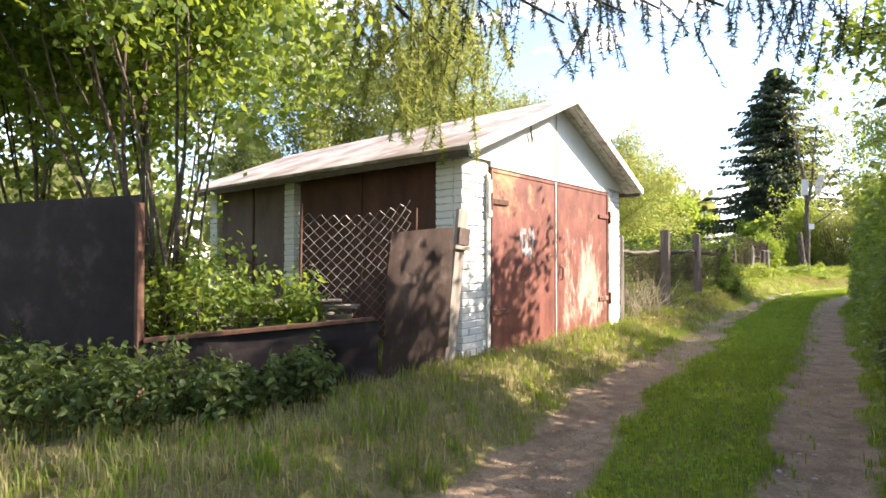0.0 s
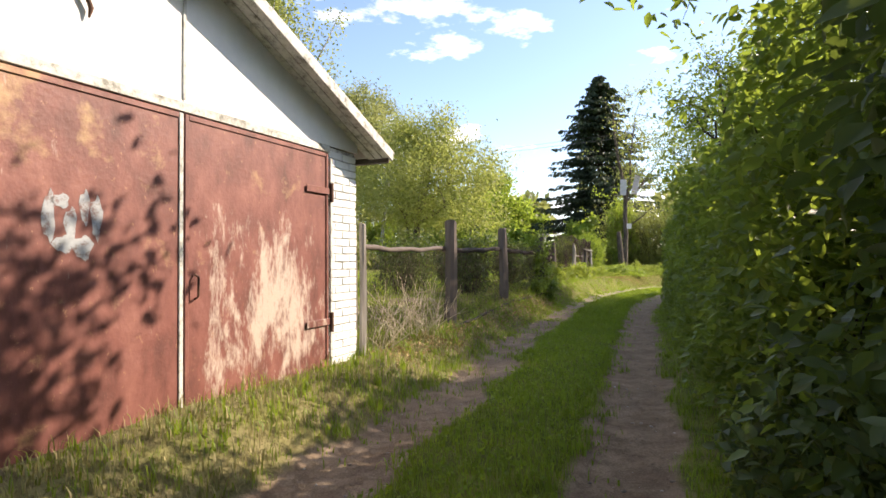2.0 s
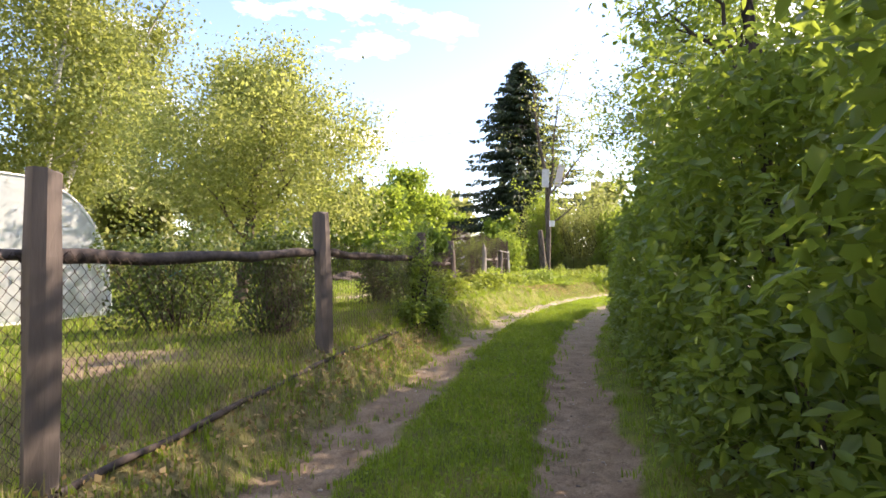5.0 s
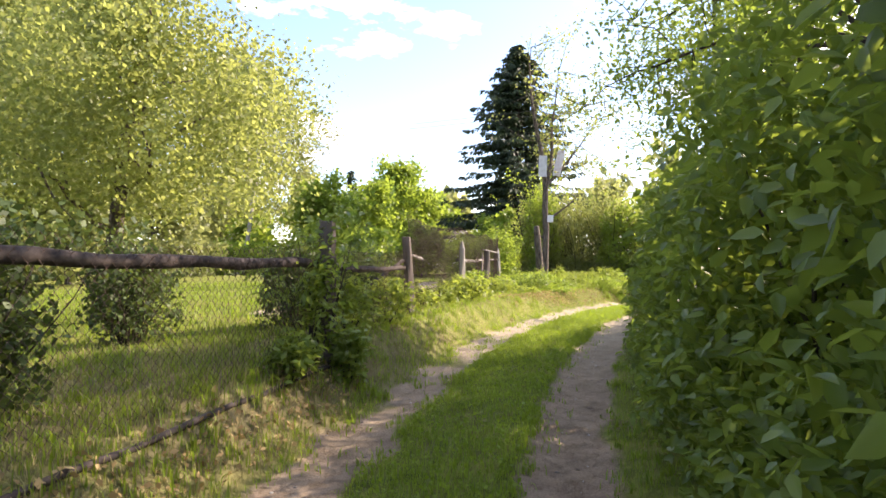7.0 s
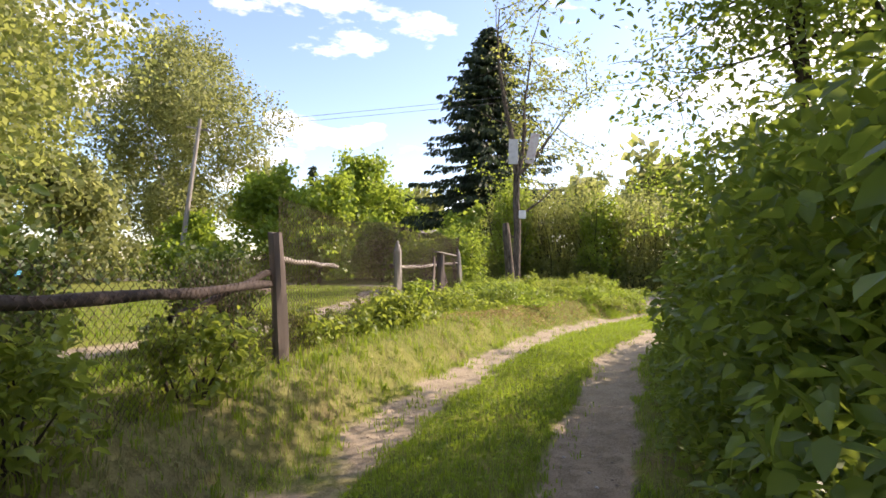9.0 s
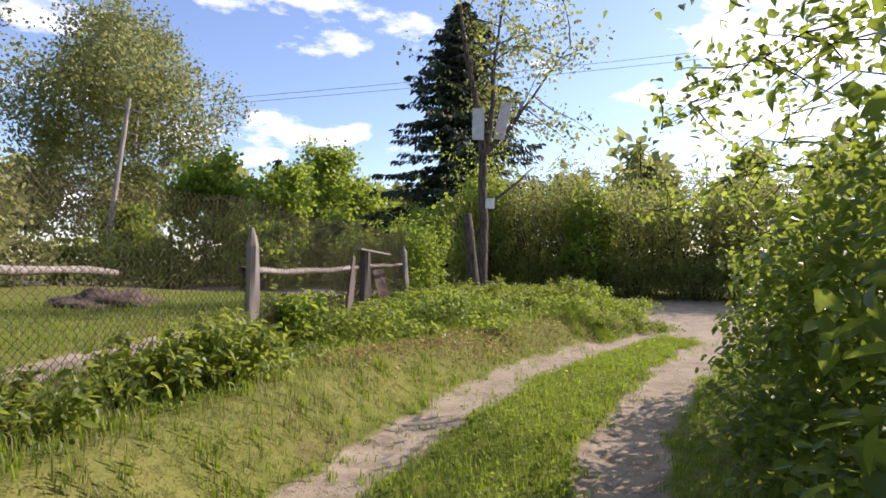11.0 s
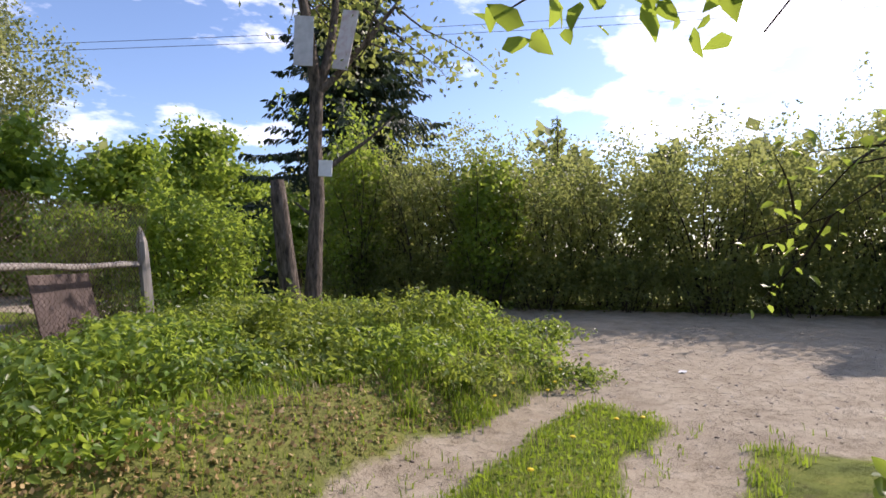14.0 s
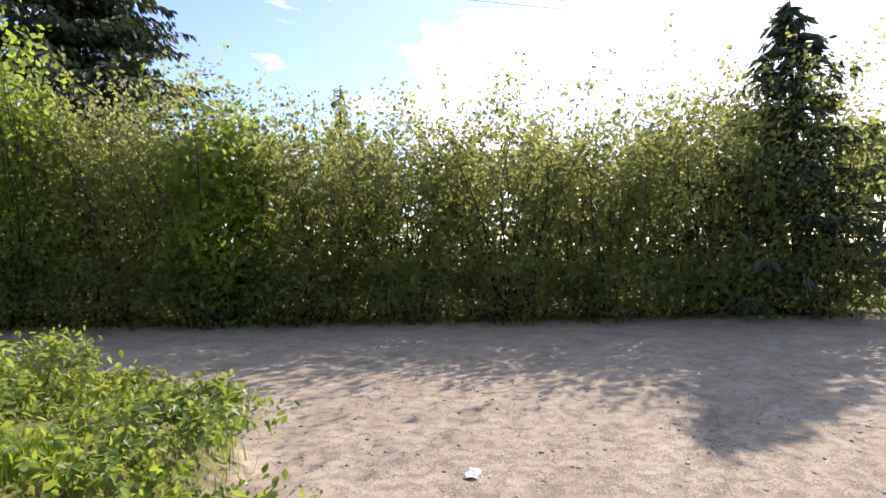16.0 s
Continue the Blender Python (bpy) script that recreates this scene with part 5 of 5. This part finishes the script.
# dry stalks by the garage corner
for x, y in ((3.55, 10.1), (3.95, 10.6), (3.3, 9.75), (4.25, 11.0), (3.75, 10.3)):
    stalk = thing("dry_stalks", pose(x, y, height(x, y)), "pale dry dead stalks by the netting", "dead plant")
    t = Tubes(4)
    for _ in range(16):
        br = limb((rng.normal() * 0.12, rng.normal() * 0.12, 0), (rng.normal() * 0.5, rng.normal() * 0.5, 1), rng.uniform(0.4, 0.95), 0.3, 0, 6)
        t.add(br, np.linspace(1, 0.4, 7) * 0.0055)
        t.add(limb(br[4], rng.normal(size=3) + np.array([0, 0, 0.3]), 0.25, 0.4, 0, 4), np.linspace(1, 0.4, 5) * 0.004)
    t.build("twiggy_growth", DRY_STALK, stalk)

# ---- spruce over the start of the lane ----
old_spruce = thing("old_spruce", pose(-3.05, 3.1, 0.0), "old spruce with drooping needle curtains over the lane", "tree")
t = Tubes(10)
t.add([(0, 0, 0), (0, 0, 4), (0, 0, 11)], [0.25, 0.21, 0.1])
needles = {"light": [], "dark": [], "crown": []}
# sunlit boughs get pale needles, backlit ones dark: the lighting is in the colour
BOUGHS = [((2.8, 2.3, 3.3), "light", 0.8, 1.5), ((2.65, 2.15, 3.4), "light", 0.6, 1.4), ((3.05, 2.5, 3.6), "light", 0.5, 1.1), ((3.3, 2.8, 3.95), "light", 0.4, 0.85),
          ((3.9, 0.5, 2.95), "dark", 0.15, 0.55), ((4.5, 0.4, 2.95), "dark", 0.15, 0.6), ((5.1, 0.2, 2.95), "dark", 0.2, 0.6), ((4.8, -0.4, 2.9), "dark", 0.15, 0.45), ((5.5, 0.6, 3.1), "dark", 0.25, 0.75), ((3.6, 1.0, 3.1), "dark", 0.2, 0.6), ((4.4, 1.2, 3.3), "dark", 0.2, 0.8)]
for tip, tone, lo, hi in BOUGHS:
    tip = np.array(tip) + np.array((0.37, 0, 0))
    u = np.linspace(0, 1, 12)
    st = np.array([0, 0, tip[2] + 0.9])
    line = st[None] * (1 - u[:, None]) + tip[None] * u[:, None]
    line[:, 2] += 0.5 * np.sin(u * math.pi) + 0.05 * np.sin(u * 13)
    line[:, 1] += 0.08 * np.sin(u * 9)
    t.add(line, np.linspace(0.05, 0.008, 12))
    for _ in range(17 if tone == "light" else 26):
        q = rng.uniform(0.76 if tone == "light" else 0.62, 1.0)
        p0 = np.array([np.interp(q, u, line[:, i]) for i in range(3)]) + np.array([rng.normal() * 0.16, rng.normal() * 0.16, 0])
        tw = limb(p0, (rng.normal() * 0.25, rng.normal() * 0.25, -1), rng.uniform(lo, hi), 0.18, -0.05, 8)
        t.add(tw, np.linspace(0.004, 0.0015, 9))
        n = int(160 * np.linalg.norm(tw[-1] - tw[0]) + 40)
        w = rng.uniform(0.05, 1, n)
        base_ = np.stack([np.interp(w, np.linspace(0, 1, 9), tw[:, i]) for i in range(3)], axis=-1)
        needles[tone].append(base_)
# upper crown above the view, added to shade the weeds by the steel fence
for k in range(70):
    a = rng.uniform(0, 6.28)
    z0 = rng.uniform(4.4, 9.5)
    ln = (10.6 - z0) * rng.uniform(0.4, 0.62)
    br = limb((0, 0, z0), (math.cos(a), math.sin(a), -0.15), ln, 0.1, -0.03, 8)
    t.add(br, np.linspace(0.035, 0.006, 9))
    w = rng.uniform(0.15, 1, 150)
    base_ = np.stack([np.interp(w, np.linspace(0, 1, 9), br[:, i]) for i in range(3)], axis=-1) + rng.normal(size=(150, 3)) * np.array((0.25, 0.25, 0.12))
    needles["crown"].append(base_)
t.build("trunk", BARK_DARK, old_spruce)
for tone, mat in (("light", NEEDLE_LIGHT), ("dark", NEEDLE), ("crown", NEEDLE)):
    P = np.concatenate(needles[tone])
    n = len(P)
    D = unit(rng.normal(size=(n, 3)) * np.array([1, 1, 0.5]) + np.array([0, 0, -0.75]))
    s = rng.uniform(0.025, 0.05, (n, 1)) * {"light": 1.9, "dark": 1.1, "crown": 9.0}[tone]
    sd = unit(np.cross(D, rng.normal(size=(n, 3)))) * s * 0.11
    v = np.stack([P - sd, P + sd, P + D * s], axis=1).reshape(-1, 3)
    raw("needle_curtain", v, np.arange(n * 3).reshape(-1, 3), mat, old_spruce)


# ---- trees leaning out of the hedge ----
def overhang(x, y, z0, aims, per, size, leaf, label, spread=0.2, gap=0.75, twigs=9, thick=0.028, top=2.6):
    """A slim tree in the hedge whose boughs reach towards the given points."""
    ob = thing("hedge_tree", pose(x, y, height(x, y)), label, "tree")
    base_ = np.array((x, y, height(x, y)))
    t = Tubes(6)
    trunk = limb((0, 0, 0), (0, 0, 1), z0, 0.06, 0.0, 6)
    t.add(trunk, np.linspace(0.09, 0.05, 7))
    tips = []
    for aim in aims:
        a = np.array(aim) - base_
        st = trunk[rng.integers(4, 7)]
        u = np.linspace(0, 1, 9)[:, None]
        line = st * (1 - u) + a * u + np.array([0, 0, 0.35]) * np.sin(u * math.pi) + rng.normal(size=(9, 3)) * 0.04
        t.add(line, np.linspace(thick, 0.003, 9))
        tips += list(line[4:])
        for _ in range(twigs):
            q = int(rng.integers(3, 9))
            tw = limb(line[q], rng.normal(size=3) * np.array([1, 1, 0.6]), rng.uniform(0.3, 0.8), 0.25, -0.02, 5)
            if not off_lane(tw + base_, gap + 0.15, top).all():
                continue
            t.add(tw, np.linspace(0.008, 0.002, 6))
            tips += list(tw[1:])
    t.build("trunk", BARK_DARK, ob)
    p = gauss_clumps(np.array(tips), per, spread)
    p = p[off_lane(p + base_, gap, top)]
    v, f = leaves(p, size, droop=0.5, wide=0.55)
    raw("crown", v, f, leaf, ob)
    return ob


overhang(12.6, 13.6, 4.4, [(12.4, 16.0, 4.2), (13.0, 17.4, 4.6), (11.6, 14.8, 4.5), (14.0, 18.2, 4.3), (12.2, 15.2, 5.2), (13.2, 16.4, 5.6), (14.5, 17.0, 5.4), (13.9, 15.4, 6.0), (12.6, 17.6, 3.7)], 7, 0.075, LEAF_HEDGE, "slim bird cherry arching over the hedge")
overhang(15.6, 16.9, 4.0, [(15.2, 19.4, 4.0), (16.0, 20.2, 3.6), (14.6, 18.6, 4.6), (16.8, 19.6, 4.4), (15.9, 18.4, 5.2)], 9, 0.075, LEAF_HEDGE, "slim bird cherry arching over the hedge")
overhang(10.3, 11.6, 4.2, [(9.6, 12.4, 4.4), (10.6, 13.8, 4.6), (10.6, 12.4, 5.4), (11.4, 13.6, 5.6)], 8, 0.08, LEAF_HEDGE, "slim bird cherry arching over the hedge")
overhang(19.0, 20.3, 2.3, [(20.2, 23.33, 1.5), (20.38, 23.2, 1.46), (19.0, 22.0, 2.2), (19.9, 21.9, 1.75)], 3, 0.068, LEAF_FRESH, "young hedge tree with bright leafy twigs", 0.05, 0.28, 4, 0.006)
overhang(17.6, 19.6, 2.8, [(18.36, 22.62, 2.13), (18.9, 22.5, 2.2), (16.4, 20.9, 2.6), (18.2, 21.6, 2.5), (16.0, 20.5, 2.5), (18.2, 22.55, 2.16)], 4, 0.08, LEAF_FRESH, "young hedge tree with bright leafy twigs", 0.08, 0.42, 6, 0.008, 2.0)
overhang(6.5, 6.1, 3.6, [(4.8, 6.6, 3.9), (5.3, 7.0, 4.3), (4.6, 6.2, 3.85), (5.6, 6.4, 4.4), (5.2, 5.9, 4.1), (5.0, 7.1, 4.0), (5.6, 6.8, 3.7)], 5, 0.10, LEAF_HEDGE, "slim hedge tree whose boughs shade the garage doors", 0.16)

for u, o, h in ((-9.0, 1.1, 5.4), (-4.6, 1.0, 4.2)):
    p = ROAD_AT + ROAD_ALONG * u + ROAD_OUT * o
    shrub("young_maple", p[0], p[1], h, 1.1, 1.1, 20, 6500, 0.12, LEAF_FRESH, "young bright green maple in the thicket", 18, far=True, hollow=0.3)

# out-of-view tree, added only to shade the brown sheet beside the garage
overhang(6.2, 4.2, 3.8, [(5.0, 4.6, 4.4), (5.4, 5.0, 4.8), (5.6, 4.0, 4.9), (5.2, 5.35, 4.5), (4.7, 4.2, 4.6), (5.8, 5.3, 4.9)], 10, 0.12, LEAF_HEDGE, "unseen slim hedge tree added to shade the brown sheet", 0.16)

# woods that close the garden
for x, y, h, r in ((14.5, 52, 6.5, 3.4), (19, 55, 7.0, 3.6), (4.5, 47, 6.5, 3.4), (-1.0, 45, 7.5, 3.6), (-7, 41, 8, 3.8), (28.5, 62, 6, 3.4), (24, 58, 5.5, 3.2), (-13, 36, 10, 4), (2, 38, 4.0, 2.4), (-3.5, 27, 5.0, 2.4), (10.0, 57.0, 4.0, 3.0), (17, 47, 2.8, 2.2), (22, 50, 3.2, 2.4), (25.5, 45.5, 4.0, 2.4)):
    broadleaf("garden_tree", x, y, h, r, 0.3, 140, 36, 0.31, LEAF_FRESH if x > 8 else FAR_LEAF, BARK, "leafy green tree closing the far side of the garden", "tree", trunk_r=0.12, group="garden edge trees")

for x, y in ((-6.5, 9.8), (-8.5, 12.0), (-11, 9.5), (-9.5, 7.0), (-12, 37), (-8, 39), (-4.5, 41.5), (-1, 43), (2.5, 44.5), (6, 46.5), (9, 49), (12.5, 51), (16, 52.5), (20, 53.5), (23.5, 53)):
    shrub("garden_shrub", x, y, 2.6, 2.3, 1.6, 25, 1500, 0.24, LEAF_FRESH if x > 8 else FAR_LEAF, "low leafy shrub along the garden's far edge", 8, far=True, group="garden edge shrubs", hollow=0.2)

# ---- grass ----
lane_s = np.linspace(0, 1, 400)


def along(line):
    seg = np.hypot(*np.diff(line, axis=0).T)
    s = np.concatenate([[0], np.cumsum(seg)])
    return np.stack([np.interp(lane_s * s[-1], s, line[:, i]) for i in (0, 1)], axis=-1)


LANE_L, LANE_R = along(LEFT_RUT), along(RIGHT_RUT)


def lane_points(n, k0, k1, s0=0.16, s1=1.0):
    """Plan points scattered beside the lane: k is 0 on one rut and 1 on the other."""
    s = rng.uniform(s0, s1, n)
    k = rng.uniform(k0, k1, n)
    a = np.stack([np.interp(s, lane_s, LANE_L[:, i]) for i in (0, 1)], axis=-1)
    b = np.stack([np.interp(s, lane_s, LANE_R[:, i]) for i in (0, 1)], axis=-1)
    return a + (b - a) * k[:, None]


def in_garage(p):
    q = np.array(GARAGE.inverted())
    l = p @ q[:2, :2].T + q[:2, 3]
    return (l[:, 0] > -0.05) & (l[:, 0] < GW + 0.05) & (l[:, 1] > -0.06) & (l[:, 1] < GD)


def grass(name, p, lo, hi, wide, material, label, bare=0.45, tuft=0.0):
    h, dirt, road, dry = lie(p[:, 0], p[:, 1])
    keep = (dirt + rng.uniform(-0.25, 0.25, len(p)) < bare) & ~in_garage(p)
    p, h = p[keep], h[keep]
    n = len(p)
    patch = 0.75 + 0.4 * (0.5 + 0.5 * wob(p[:, 0], p[:, 1], 1.1, 2.0)) + tuft * (wob(p[:, 0], p[:, 1], 2.6, 5.0) > 0.35)
    ln = rng.uniform(lo, hi, n) * patch
    a = rng.uniform(0, 6.28, n)
    out = np.stack([np.cos(a), np.sin(a), np.zeros(n)], axis=-1)
    side = np.stack([-np.sin(a), np.cos(a), np.zeros(n)], axis=-1)
    up = np.array([0, 0, 1.0])
    base_ = np.concatenate([p, h[:, None] - 0.01], axis=1)
    bend = rng.uniform(0.1, 0.75, (n, 1))
    ln = ln[:, None]
    w = wide * rng.uniform(0.6, 1.3, (n, 1))
    mid = base_ + up * ln * 0.6 + out * ln * bend * 0.25
    tip = base_ + up * ln * (1 - 0.3 * bend) + out * ln * bend
    v = np.stack([base_ - side * w, base_ + side * w, mid + side * w * 0.8, tip, mid - side * w * 0.8], axis=1).reshape(-1, 3)
    b = np.arange(n)[:, None] * 5
    f = (b[:, None, :] + np.array([[0, 1, 2], [0, 2, 4], [4, 2, 3]])[None]).reshape(-1, 3)
    return tagged(raw(name, v, f, material), label, "grass", kind="stuff")


grass("lane_grass", lane_points(62000, 0.14, 0.86), 0.05, 0.12, 0.003, BLADE, "short bright green grass between the wheel ruts")
grass("verge_grass", np.concatenate([lane_points(9000, -1.75, -0.08, 0.16, 0.36), lane_points(43000, -1.75, -0.08, 0.36, 1.0)]), 0.03, 0.11, 0.004, BLADE, "uneven green grass on the verge", tuft=0.8)
grass("dry_grass", lane_points(34000, -1.9, -0.1, 0.16, 0.62), 0.03, 0.14, 0.003, BLADE_DRY, "dry straw-coloured grass on the verge", tuft=0.5)
grass("verge_grass", lane_points(9000, 1.12, 1.4), 0.04, 0.1, 0.003, BLADE, "green grass at the foot of the hedge")
grass("garden_grass", lane_points(38000, -8.0, -1.5, 0.3, 1.0), 0.08, 0.2, 0.006, BLADE, "longer green grass in the garden")


def tufts(name, centres, per, spread, lo, hi, wide, material, label, bare=0.45):
    """Clumps of grass round the given plan points, each with its own vigour."""
    v = np.repeat(rng.uniform(0.5, 1.0, len(centres)), per)
    c = np.repeat(centres, per, axis=0)
    return grass(name, c + rng.normal(size=c.shape) * spread * v[:, None], lo, hi, wide, material, label, bare)


def off_litter(c):
    """Leaves out the strip of bare litter before the weeds."""
    return c[near(c - np.array((0.1, -0.16)), np.array(EDGE[:6]))[0] > 0.26]


tufts("grass_tufts", off_litter(np.concatenate([lane_points(110, -1.2, -0.12, 0.2, 0.36), lane_points(1250, -1.7, -0.12, 0.36, 1.0)])), 22, 0.075, 0.05, 0.17, 0.005, BLADE, "lush green grass tufts on the verge")
tufts("grass_tufts", np.concatenate([lane_points(480, -0.22, 0.22, 0.36, 0.93), lane_points(330, 0.72, 0.95, 0.2, 0.96), lane_points(280, 1.15, 1.45, 0.2, 0.96)]), 18, 0.06, 0.04, 0.11, 0.005, BLADE, "ragged green grass tufts along the ruts", 0.85)
tufts("dry_tufts", np.concatenate([lane_points(450, -1.9, -0.2, 0.16, 0.36), off_litter(lane_points(450, -1.8, -0.2, 0.36, 0.95))]), 18, 0.09, 0.05, 0.17, 0.0045, BLADE_DRY, "dry straw-coloured grass tufts on the verge")
q = np.array(EDGE[:9])
i = rng.integers(4, 8, 130)
w = rng.uniform(0, 1, (130, 1))
tufts("grass_tufts", q[i] * (1 - w) + q[i + 1] * w + rng.normal(size=(130, 2)) * 0.2, 26, 0.09, 0.08, 0.24, 0.005, BLADE, "tall green grass fringing the weeds", 0.6)
p = lane_points(16000, 0.18, 0.82)
h, dirt, _, _ = lie(p[:, 0], p[:, 1])
p3 = np.concatenate([p, (h + rng.uniform(0.02, 0.07, len(p)))[:, None]], axis=1)[dirt < 0.4]
v, f = chips(p3, 0.032, 0.0)
tagged(raw("clover", v, f, BLADE), "low green clover leaves in the lane grass", "clover", kind="stuff")
# dead leaf litter under the weeds
LITTER = leaf_material("leaf_litter", (0.20, 0.13, 0.06), (0.36, 0.26, 0.13), (0.52, 0.40, 0.22), (0.48, 0.38, 0.18), 0.25, 0.8)
q = np.array(EDGE[:6]) + np.array((0.1, -0.16))
i = rng.integers(0, 5, 9000)
w = rng.uniform(0, 1, (9000, 1))
p = q[i] * (1 - w) + q[i + 1] * w + rng.normal(size=(9000, 2)) * 0.2
p3 = np.concatenate([p, (lie(p[:, 0], p[:, 1])[0] + rng.uniform(0.005, 0.035, 9000))[:, None]], axis=1)
p3 = p3[lie(p[:, 0], p[:, 1])[1] < 0.3]
v, f = chips(p3[:5500], 0.034, 0.0)
tagged(raw("leaf_litter", v, f, LITTER), "brown dead leaf litter along the weeds", "leaf litter", kind="stuff")

w = rng.uniform(0, 1, 1900)
q = np.array([P0, POSTS[0][:2], POSTS[1][:2], POSTS[2][:2]])
p = np.stack([np.interp(w * 3, np.arange(4), q[:, i]) for i in (0, 1)], axis=-1) + np.array((0.22, -0.16)) + rng.normal(size=(1900, 2)) * 0.14
p3 = np.concatenate([p, (lie(p[:, 0], p[:, 1])[0] + rng.uniform(0.005, 0.05, 1900))[:, None]], axis=1)
v, f = chips(p3, 0.045, 0.0)
tagged(raw("leaf_litter", v, f, LITTER), "brown dead leaves and twigs matted along the fence", "leaf litter", kind="stuff")

# loose stones on the road and tracks
m = Mat("pebble", rough=0.9)
PEBBLE = m.colour(m.ramp(m.island(), [(0.0, (0.13, 0.10, 0.08)), (0.6, (0.30, 0.26, 0.22)), (1.0, (0.45, 0.42, 0.38))])).m
ico = bmesh.new()
bmesh.ops.create_icosphere(ico, subdivisions=1, radius=1)
iv = np.array([v_.co[:] for v_ in ico.verts])
it = np.array([[v_.index for v_ in f_.verts] for f_ in ico.faces])
ico.free()
p = np.concatenate([lane_points(1100, -0.25, 0.25), lane_points(1100, 0.75, 1.25), np.stack([rng.uniform(21, 28, 3600), rng.uniform(21, 32, 3600)], axis=-1)])
h, dirt, _, _ = lie(p[:, 0], p[:, 1])
keep = dirt > 0.6
p, h = p[keep], h[keep]
n = len(p)
s = (0.005 + 0.016 * rng.uniform(0, 1, (n, 1, 1)) ** 3) * rng.uniform(0.6, 1.3, (n, 1, 3)) * np.array([1, 1, 0.6])
v = (iv[None] * s + np.concatenate([p, h[:, None]], axis=1)[:, None, :]).reshape(-1, 3)
f = (np.arange(n)[:, None, None] * len(iv) + it[None]).reshape(-1, 3)
tagged(raw("loose_stones", v, f, PEBBLE), "small loose stones on the road and tracks", "stones", kind="stuff")

# dandelions in the grass, and a paper scrap on the gravel
YELLOW = Mat("dandelion_yellow", rough=0.7).colour((0.75, 0.55, 0.03)).m
first = None
for x, y in ((21.3, 25.9), (21.6, 26.1), (22.0, 26.4), (22.3, 26.9), (21.0, 26.1), (22.6, 27.6), (20.6, 25.9), (20.9, 24.7), (20.3, 24.6), (19.6, 24.3), (21.1, 24.6), (22.1, 23.0), (22.4, 23.1), (21.8, 22.8), (18.2, 23.9), (17.3, 23.3)):
    z = height(x, y)
    if first is None:
        first = thing("dandelion", pose(x, y, z), "yellow dandelion in the grass", "flower", "dandelions")
        t = Tubes(5)
        t.add([(0, 0, 0), (0.01, 0, 0.06), (0.015, 0.005, 0.12)], [0.003, 0.003, 0.003])
        t.build("stem", BLADE, first)
        bm = bmesh.new()
        bmesh.ops.create_icosphere(bm, subdivisions=2, radius=0.022, matrix=pose(0.015, 0.005, 0.125))
        for v_ in bm.verts:
            v_.co.z = 0.125 + (v_.co.z - 0.125) * 0.45
            v_.co.x += random.uniform(-0.003, 0.003)
        part("flower_head", bm, YELLOW, first, "yellow flower head")
    else:
        copy_thing(first, pose(x, y, z, 0, 0, x * 97))
scrap = thing("paper_scrap", pose(23.52, 25.77, height(23.52, 25.77) + 0.004, 0, 0, 25), "crumpled white paper scrap on the gravel", "litter")
bm = bmesh.new()
bmesh.ops.create_grid(bm, x_segments=6, y_segments=4, size=0.06)
for v_ in bm.verts:
    v_.co = Vector((v_.co.x * 1.3, v_.co.y * 0.7, 0.012 + 0.012 * math.sin(v_.co.x * 60) * math.cos(v_.co.y * 45)))
bmesh.ops.solidify(bm, geom=list(bm.faces), thickness=0.002)
part("paper", bm, WHITE_METAL, scrap)
